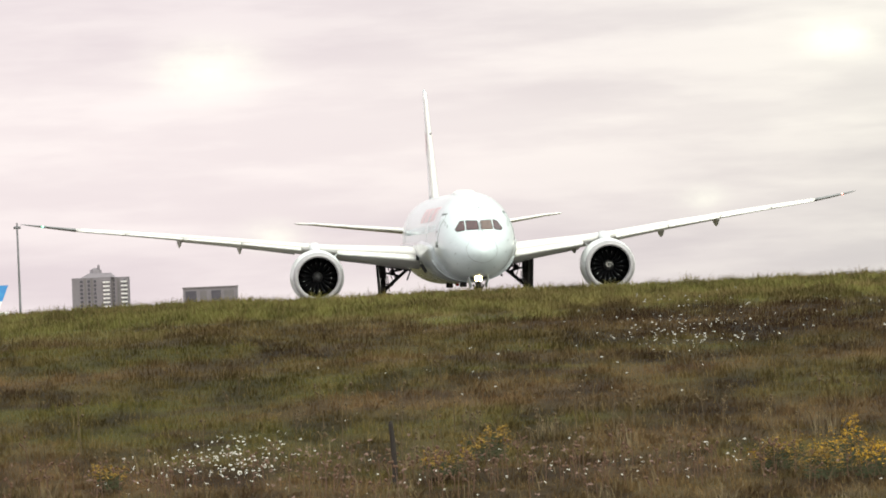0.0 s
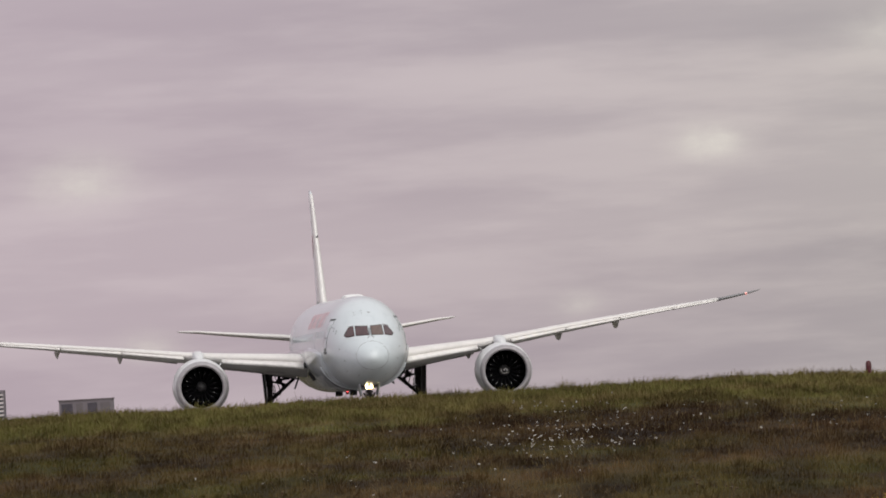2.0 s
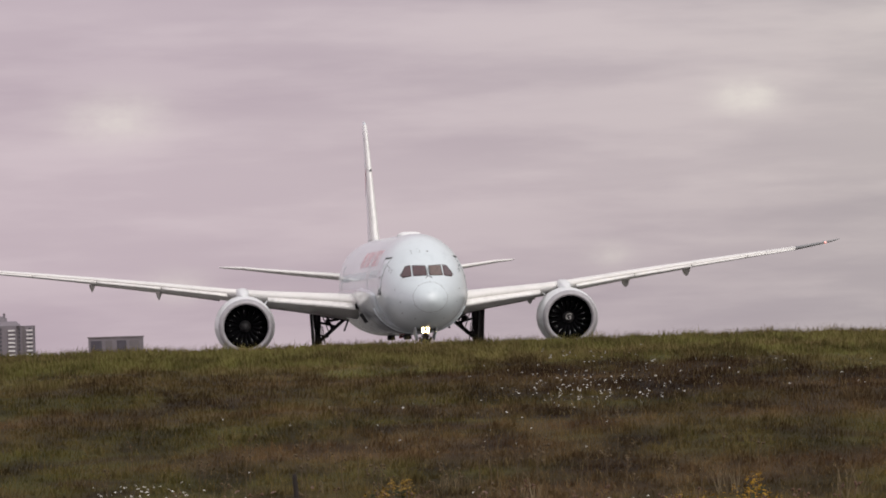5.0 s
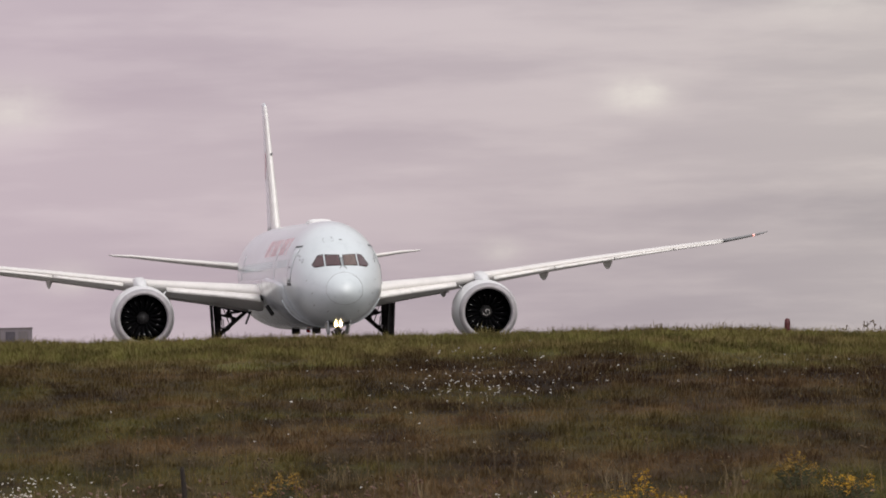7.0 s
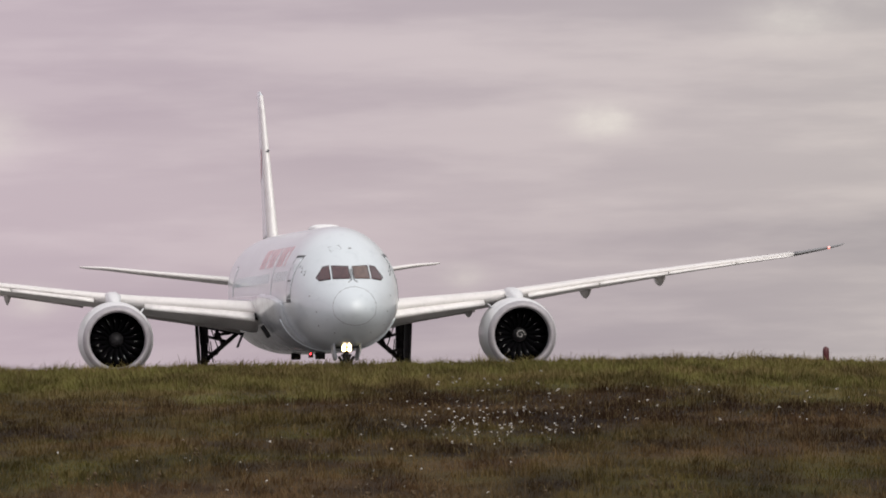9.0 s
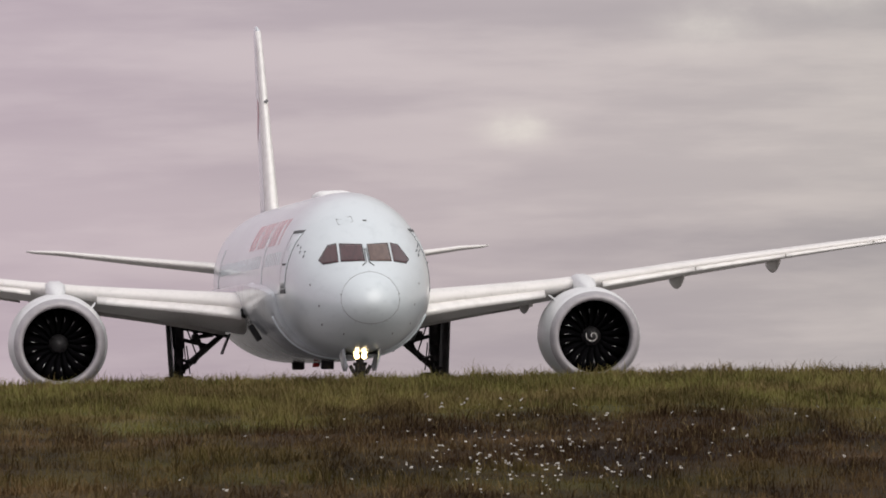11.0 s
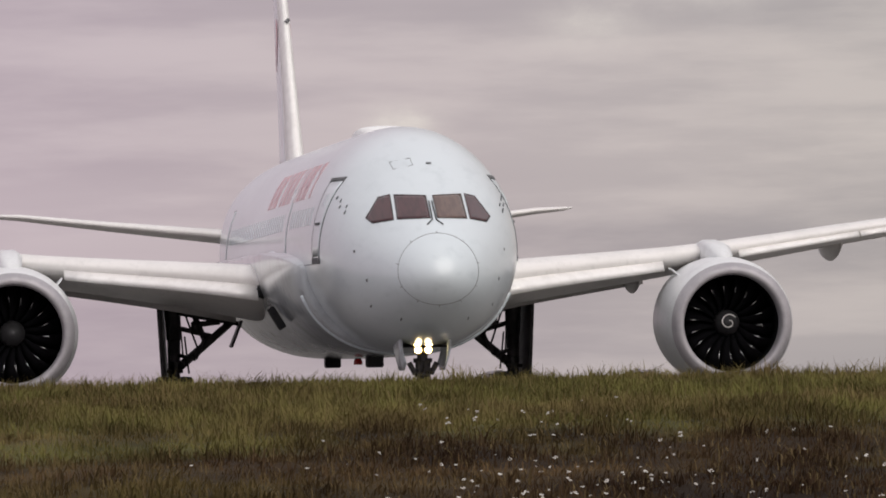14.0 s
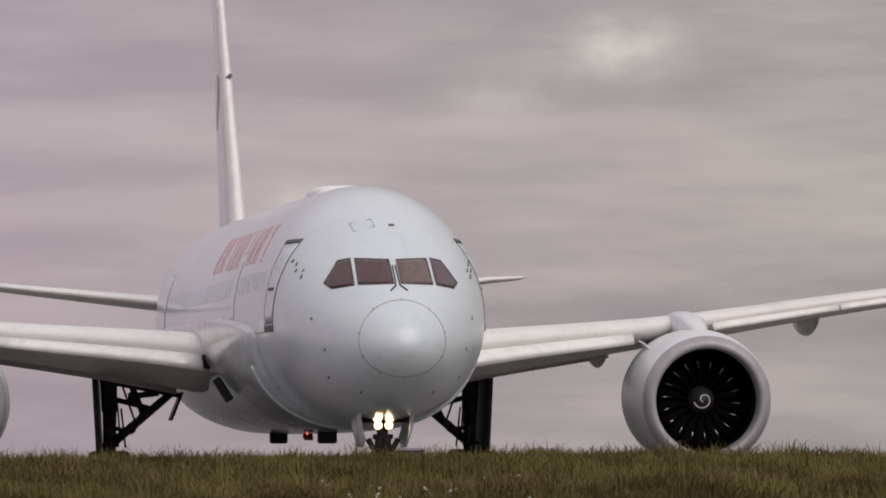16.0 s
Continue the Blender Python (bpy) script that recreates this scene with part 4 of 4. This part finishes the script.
def light_mast():
    root = tagged(new("light_mast"), "slender grey floodlight mast behind the crest", "lamp post")
    root.matrix_basis = pose(-65.9, 1000, -1.1)
    part("mast_pole", tube(bmesh.new(), (0, 0, -4), (0, 0, 16.2), 0.24, 0.15, 10), M_STEEL, root)
    part("lamp_ring", lathe(bmesh.new(), [(-0.1, 0.3), (0.1, 0.3)], 12), M_STEEL, root, "", False, pose(0, 0, 15.4, 90, 0, 0))
    for a in (0, 90, 180):
        part("floodlight", box(bmesh.new(), -0.2, 0.2, -0.18, 0.18, -0.2, 0.2, 0.04), M_STEEL, root, "", m=pose(-0.4 * math.cos(radians(a)), 0.4 * math.sin(radians(a)), 15.4, 20, 0, 0))


def parked_airliner():
    root = tagged(new("parked_airliner"), "distant white airliner with blue tail, parked", "airplane")
    root.matrix_basis = pose(-156, 1900, -9.6) @ Matrix.Scale(1.45, 4)
    rings = []
    for x, r, zc in ((-22, 0.2, 3.4), (-20.5, 1.2, 3.6), (-18, 1.8, 3.8), (4, 1.88, 3.8), (11, 1.4, 4.2), (16, 0.6, 4.8), (18, 0.15, 5.0)):
        rings.append([(x, r * math.cos(a), zc + r * math.sin(a)) for a in [k * math.tau / 20 for k in range(20)]])
    part("fuselage", loft(rings), M_WHITE, root, "", True)
    part("tail_fin", loft([[(8.0, -0.2, 5.2), (16.0, -0.1, 5.2), (16.0, 0.1, 5.2), (8.0, 0.2, 5.2)], [(15.2, -0.1, 11.6), (18.6, -0.05, 11.6), (18.6, 0.05, 11.6), (15.2, 0.1, 11.6)]]), M_WHITE, root, "white tail fin")
    part("tail_cap", loft([[(12.2, -0.22, 8.2), (17.3, -0.14, 8.2), (17.3, 0.14, 8.2), (12.2, 0.22, 8.2)], [(15.0, -0.14, 11.7), (18.7, -0.08, 11.7), (18.7, 0.08, 11.7), (15.0, 0.14, 11.7)]]), M_BLUE, root, "blue upper tail")
    for sy in (-1, 1):
        part("tailplane", loft([[(11, sy * 0.8, 4.8), (16, sy * 0.8, 4.8), (16, sy * 0.8, 5.0), (11, sy * 0.8, 5.0)], [(16.4, sy * 6.5, 5.6), (18.2, sy * 6.5, 5.6), (18.2, sy * 6.5, 5.7), (16.4, sy * 6.5, 5.7)]]), M_WHITE, root)
        part("wing", loft([[(-4, sy * 1.7, 3.0), (3, sy * 1.7, 3.0), (3, sy * 1.7, 3.4), (-4, sy * 1.7, 3.4)], [(5, sy * 16, 4.6), (6.6, sy * 16, 4.6), (6.6, sy * 16, 4.7), (5, sy * 16, 4.7)]]), M_WHITE, root)
        for x in (0.5,):
            part("wheel", lathe(bmesh.new(), [(-0.3, 0.2), (-0.3, 0.55), (0.3, 0.55), (0.3, 0.2)], 16), M_TYRE, root, "", True, pose(x, sy * 2.8, 0.55))
            part("gear_leg", tube(bmesh.new(), (x, sy * 2.6, 0.5), (x, sy * 2.4, 2.8), 0.15), M_GEAR, root)
    part("nose_gear_leg", tube(bmesh.new(), (-17, 0, 0), (-17, 0, 2.2), 0.15), M_GEAR, root)


def far_shed(x, y, w, h, seed):
    rng = random.Random(seed)
    root = tagged(new("far_shed"), "low grey airfield shed on the horizon", "building")
    zb = float(np.interp(y, LAND_Y, LAND_Z))
    root.matrix_basis = pose(x, y, zb)
    part("shed_wall", box(bmesh.new(), -w / 2, w / 2, 0, 14, 0, h), M_FARGL, root, "dim grey wall")
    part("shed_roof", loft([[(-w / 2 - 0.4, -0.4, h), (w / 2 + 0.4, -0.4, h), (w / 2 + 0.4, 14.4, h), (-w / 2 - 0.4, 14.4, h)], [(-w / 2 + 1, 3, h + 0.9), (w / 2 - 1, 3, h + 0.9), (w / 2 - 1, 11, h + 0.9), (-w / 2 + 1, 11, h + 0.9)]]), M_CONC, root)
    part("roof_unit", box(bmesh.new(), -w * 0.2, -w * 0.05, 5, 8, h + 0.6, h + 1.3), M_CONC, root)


apartment_tower()
low_block()
light_mast()
parked_airliner()
far_shed(207, 2300, 13, 5.8, 1)
far_shed(260, 2300, 9, 5.4, 2)


# ---- on the slope ----
def marker_light(x, y):
    root = tagged(new("taxiway_marker"), "small dark red marker lamp on a red base in the grass", "marker light")
    root.matrix_basis = pose(x, y, land(x, y) - 0.03)
    part("marker_base", lathe(bmesh.new(), [(0, 0.075), (-0.16, 0.07), (-0.18, 0.06)], 14), M_ORNG, root, "dull red base", True, pose(0, 0, 0.0, -90, 0, 0) @ pose(0, -0.0, 0, 0, 0, 180))
    part("marker_lens", lathe(bmesh.new(), [(0.16, 0.055), (0.28, 0.06), (0.37, 0.055), (0.40, 0.03), (0.41, 0.001)], 14), M_REDP, root, "dark red lens", True, pose(0, 0, 0, 90, 0, 0))


def fence_post(x, y, h):
    bm = bmesh.new()
    rr = []
    for z, r, dx in ((-0.2, 0.036, 0), (0.3, 0.034, 0.01), (0.6, 0.032, -0.01), (h - 0.04, 0.030, -0.03), (h, 0.018, -0.03)):
        rr.append([(dx + r * math.cos(a) * (1 + 0.15 * math.sin(3 * a)), r * math.sin(a), z) for a in [k * math.tau / 9 for k in range(9)]])
    ob = tagged(part("fence_post", loft(rr, bm=bm), M_POST), "dark weathered leaning wooden stake in the grass", "post")
    ob.matrix_basis = pose(x, y, land(x, y), 0, 0.5, 0)
    return ob


marker_light(11.78, 118.0)
fence_post(-0.27, 77.0, 0.86)


def raw_mesh(name, verts, faces, material, label, category, kind="stuff", smooth=False):
    data = bpy.data.meshes.new(name)
    verts, faces = np.asarray(verts, dtype=np.float32), np.asarray(faces, dtype=np.int32)
    data.vertices.add(len(verts))
    data.vertices.foreach_set("co", verts.ravel())
    k_ = faces.shape[1]
    data.loops.add(faces.size)
    data.loops.foreach_set("vertex_index", faces.ravel())
    data.polygons.add(len(faces))
    data.polygons.foreach_set("loop_start", np.arange(len(faces), dtype=np.int32) * k_)
    data.update(calc_edges=True)
    data.materials.append(material)
    return tagged(new(name, data), label, category, kind=kind)


LX, LY = np.arange(-30, 45, 0.5), np.arange(60, 150, 0.5)
LAND_GRID = np.array([[land(x, y) for x in LX] for y in LY])


def land_np(x, y):
    fx, fy = np.clip((x + 30) / 0.5, 0, len(LX) - 2), np.clip((y - 60) / 0.5, 0, len(LY) - 2)
    i, j = fx.astype(int), fy.astype(int)
    u, v = fx - i, fy - j
    g = LAND_GRID
    return g[j, i] * (1 - u) * (1 - v) + g[j, i + 1] * u * (1 - v) + g[j + 1, i] * (1 - u) * v + g[j + 1, i + 1] * u * v


def grass(name, n, x0, x1, y0, y1, h0, h1, w, label, mat, seed, power=1.0):
    """Bent blades of two segments, thinning and thickening in tufts."""
    g = np.random.default_rng(seed)
    x, y = g.uniform(x0, x1, n), y0 + (y1 - y0) * g.uniform(0, 1, n) ** power
    # a third of the blades gather round randomly strewn tufts
    q = n // 90
    tx, ty, ts = g.uniform(x0, x1, q), y0 + (y1 - y0) * g.uniform(0, 1, q) ** power, g.uniform(0.6, 1.5, q)
    pick = g.integers(0, q, n)
    own = g.uniform(0, 1, n) < 0.5
    x = np.where(own, tx[pick] + g.normal(0, 0.11, n), x)
    y = np.where(own, ty[pick] + g.normal(0, 0.12, n), y)
    tuft = np.where(own, ts[pick], g.uniform(0.55, 1.0, n))
    h = (h0 + (h1 - h0) * g.beta(1.6, 4.0, n)) * tuft
    a, lean = g.uniform(0, 2 * np.pi, n), g.uniform(0.08, 0.85, n) * h
    wx = w * g.uniform(0.6, 1.3, n)
    b = np.stack([x, y, land_np(x, y) - 0.03], 1)
    d = np.stack([np.cos(a) * lean, np.sin(a) * lean, 0 * a], 1)
    s = np.stack([wx * np.cos(a + 1.3), wx * 0.4 * np.sin(a + 1.3), 0 * a], 1)
    up = np.array([0, 0, 1.0])
    v = np.stack([b - s, b + s, b + d * 0.4 + up * (h * 0.62)[:, None] + s * 0.7, b + d * 0.4 + up * (h * 0.62)[:, None] - s * 0.7, b + d * 1.25 + up * (h * g.uniform(0.72, 1.0, n))[:, None]], 1).reshape(-1, 3)
    k_ = np.arange(n)[:, None] * 5
    f = np.concatenate([k_ + [0, 1, 2], k_ + [0, 2, 3], k_ + [3, 2, 4]], 0)
    return raw_mesh(name, v, f, mat, label, "grass")


grass("slope_grass", 430000, -11, 21, 72, 112, 0.05, 0.24, 0.007, "uneven green and straw-brown autumn grass on the slope", M_GRASS, 11)
grass("crest_grass", 260000, -14, 24, 106, 128, 0.08, 0.29, 0.0065, "green and straw crest grass against the sky", M_GRASS, 12)
grass("tall_grass", 1500, -14, 26, 104, 128, 0.18, 0.36, 0.005, "scattered taller grass stalks", M_GRASS, 13)
grass("straw_stalks", 1500, -9, 15, 72, 82, 0.2, 0.6, 0.005, "pale dry straw stalks on the lower slope", M_STRAW, 14)


def heads(name, spots, mat, label, size, seed, stem=True):
    """Many small ragged flower heads, each a fan of petals on a thin stem."""
    g = np.random.default_rng(seed)
    vs, fs = [], []
    for x, y, hh in spots:
        z = land(x, y)
        r = size * g.uniform(0.5, 1.4)
        for q in range(int(g.integers(3, 7))):
            c = np.array([x, y, z + hh]) + g.normal(0, r * 0.6, 3) * np.array([1, 1, 0.6])
            m_ = 6
            ring = [c + r * 0.55 * np.array([np.cos(a), np.sin(a) * 0.6, 0.35 * np.sin(a * 2 + q) + 0.5 * np.sin(a)]) for a in np.linspace(0, 2 * np.pi, m_, endpoint=False)]
            o = len(vs)
            vs += [c + np.array([0, -r * 0.25, r * 0.25])] + ring
            fs += [(o, o + 1 + i, o + 1 + (i + 1) % m_) for i in range(m_)]
    return raw_mesh(name, vs, fs, mat, label, "flowers")


def scatter(n, x, y, sx, sy, h0, h1, seed):
    g = np.random.default_rng(seed)
    return [(x + g.normal(0, sx), y + g.normal(0, sy), g.uniform(h0, h1)) for _ in range(n)]


asters = (scatter(80, 4.3, 94.4, 0.5, 2.1, 0.08, 0.2, 1) + scatter(50, 5.2, 95.2, 0.7, 2.0, 0.08, 0.2, 2) + scatter(14, 4.9, 105.5, 0.5, 1.6, 0.08, 0.2, 15) + scatter(14, 4.6, 98, 1.0, 1.2, 0.08, 0.2, 3)
          + scatter(34, 7.5, 101, 2.6, 1.8, 0.08, 0.2, 4) + scatter(26, 9.5, 96.5, 2.3, 1.5, 0.08, 0.2, 5) + scatter(30, 1.6, 89, 1.6, 3.0, 0.08, 0.22, 6)
          + [(4.66, 104.6, 0.12), (2.94, 101.5, 0.12), (3.3, 100.1, 0.12)])
heads("aster_flowers", asters, M_PETAL, "small white aster heads scattered through brown grass", 0.0125, 21)
low = scatter(190, -2.35, 79.0, 0.55, 1.1, 0.12, 0.35, 7) + scatter(30, -3.3, 78.2, 0.5, 0.8, 0.1, 0.3, 8) + scatter(60, 2.2, 76.4, 2.4, 1.0, 0.1, 0.3, 9) + scatter(16, 4.3, 77.6, 0.4, 0.5, 0.15, 0.4, 10)
heads("aster_clump", low, M_PETAL, "dense clump of white asters low on the slope", 0.014, 22)
heads("seed_heads", scatter(130, 0.5, 77.0, 3.2, 1.2, 0.1, 0.4, 11) + scatter(60, -2.2, 79.2, 0.9, 0.6, 0.1, 0.3, 12), M_PINK, "faded pinkish seed heads in the grass", 0.02, 23)


def weed_stems(name, n, x, y, sx, sy, h0, h1, mat, label, seed):
    g = random.Random(seed)
    bm = bmesh.new()
    for _ in range(n):
        px, py = g.gauss(x, sx), g.gauss(y, sy)
        h, z = g.uniform(h0, h1), land(px, py)
        q = (px + g.uniform(-0.1, 0.1) * h, py, z + h)
        tube(bm, (px, py, z - 0.03), q, 0.007, 0.004, 4)
        for _ in range(g.randint(2, 5)):
            f = g.uniform(0.55, 1.0)
            c = Vector((px + (q[0] - px) * f, py, z + h * f))
            e = c + Vector((g.uniform(-0.09, 0.09), 0, g.uniform(0.03, 0.1)))
            tube(bm, c, e, 0.004, 0.003, 4)
            bmesh.ops.create_icosphere(bm, subdivisions=1, radius=g.uniform(0.012, 0.026), matrix=Matrix.Translation(e))
    tagged(part(name, bm, mat), label, "weeds", kind="stuff")


weed_stems("crest_weeds", 7, 14.2, 126.5, 0.3, 0.4, 0.22, 0.42, M_STEM, "dark dry weed stalks standing on the crest", 31)
weed_stems("foot_weeds", 150, 1.0, 76.6, 4.0, 0.9, 0.2, 0.55, M_RUST, "rusty brown dry weeds at the foot of the slope", 33)
weed_stems("slope_weeds", 90, 1.5, 80, 4.5, 3.5, 0.3, 0.7, M_STEM, "brown dry weed stems with seed heads", 32)


def goldenrod(x, y, h, w, seed, bloom):
    """A clump of arching stems, each ending in yellow plumes of tiny florets, with narrow leaves below."""
    g = random.Random(seed)
    root = tagged(new("goldenrod"), "clump of bright yellow flowering goldenrod in the grass" if bloom is M_GOLD else "clump of faded olive-yellow goldenrod in the grass", "flowers", group="goldenrod clumps on the slope")
    root.matrix_basis = pose(x, y, land(x, y))
    for _ in range(16):
        st, fl, lf = bmesh.new(), bmesh.new(), bmesh.new()
        bx, by = g.gauss(0, w * 0.35), g.gauss(0, 0.2)
        hh = h * g.uniform(0.55, 1.0)
        tip = Vector((bx + g.uniform(-0.2, 0.2), by, hh))
        tube(st, (bx, by, -0.02), tip, 0.007, 0.004, 4)
        for _ in range(34):
            f = g.uniform(0.0, 1.0)
            c = Vector((bx, by, 0)).lerp(tip, 1 - 0.42 * f) + Vector((g.gauss(0, 0.02 + 0.07 * f), g.gauss(0, 0.03), g.gauss(0, 0.02)))
            s = g.uniform(0.011, 0.024)
            fl.faces.new([fl.verts.new(c + Vector((g.uniform(-s, s) * 1.6, g.uniform(-s, s), g.uniform(-s, s)))) for _ in range(3)])
        for _ in range(12):
            f = g.uniform(0.1, 0.75)
            c = Vector((bx, by, 0)).lerp(tip, f)
            d = Vector((g.choice((-1, 1)) * g.uniform(0.05, 0.12), g.uniform(-0.05, 0.05), g.uniform(-0.02, 0.06)))
            lf.faces.new([lf.verts.new(p) for p in (c, c + d * 0.5 + Vector((0, 0, 0.012)), c + d, c + d * 0.5 - Vector((0, 0, 0.012)))])
        stem = part("stem", st, M_STEM, root)
        part("plume", fl, bloom, stem, "ragged yellow plume")["kind"] = "stuff"
        part("foliage", lf, M_LEAF, stem)["kind"] = "stuff"


for i, (x, y, h, w, bloom) in enumerate(((5.62, 76.2, 0.85, 0.3, M_GOLD), (6.0, 75.8, 0.6, 0.45, M_GOLD), (4.75, 77.0, 0.5, 0.3, M_FADED), (5.3, 75.9, 0.45, 0.4, M_FADED),
                                        (0.38, 77.4, 0.42, 0.3, M_FADED), (1.0, 79.0, 0.5, 0.25, M_FADED), (-4.05, 77.6, 0.42, 0.15, M_FADED), (8.1, 80.5, 0.5, 0.25, M_FADED), (8.7, 78.9, 0.4, 0.4, M_GOLD))):
    goldenrod(x, y, h, w, 40 + i, bloom)

PLANE_ROWS = [  # seconds, x, y of the nose, heading in degrees
    (0, 5.17, 386.09, 3.61),
    (0.5, 5.33, 381.91, 3.50),
    (1, 5.52, 377.80, 3.44),
    (1.5, 5.70, 373.75, 3.45),
    (2, 5.88, 369.72, 3.47),
    (2.5, 6.06, 365.67, 3.55),
    (3, 6.26, 361.60, 3.57),
    (3.5, 6.47, 357.50, 3.53),
    (6, 7.65, 336.27, 3.69),
    (6.5, 7.91, 330.52, 3.95),
    (7, 8.10, 324.04, 4.22),
    (7.5, 8.23, 316.51, 4.38),
    (8, 8.36, 307.69, 4.46),
    (8.5, 8.68, 297.68, 4.26),
    (11, 10.17, 237.36, 2.56),
    (11.5, 10.52, 227.17, 2.18),
    (12, 10.96, 217.93, 1.81),
    (12.5, 11.46, 210.12, 1.45),
    (13, 11.68, 204.49, 1.31),
    (13.5, 11.79, 200.78, 1.32),
    (14, 11.95, 197.96, 1.43),
    (14.5, 12.07, 195.33, 1.48),
    (15, 12.25, 192.69, 1.49),
    (15.5, 12.38, 190.12, 1.45),
    (16, 12.52, 187.64, 1.48),
]


def motions():
    walk(airliner, [(t, pose(x, y, 0, 0, 0, turn)) for t, x, y, turn in PLANE_ROWS])
    walk(beacon, [(i * 0.25, pose(-0.55, 18.5, 1.58, 0, 0, -153 + 63.75 * i)) for i in range(65)])
    for fan, hx, hy, hz in fans:
        walk(fan, [(i * 0.25, pose(hx, hy, hz, 0, 20 + 70 * i, 0)) for i in range(65)])


motions()
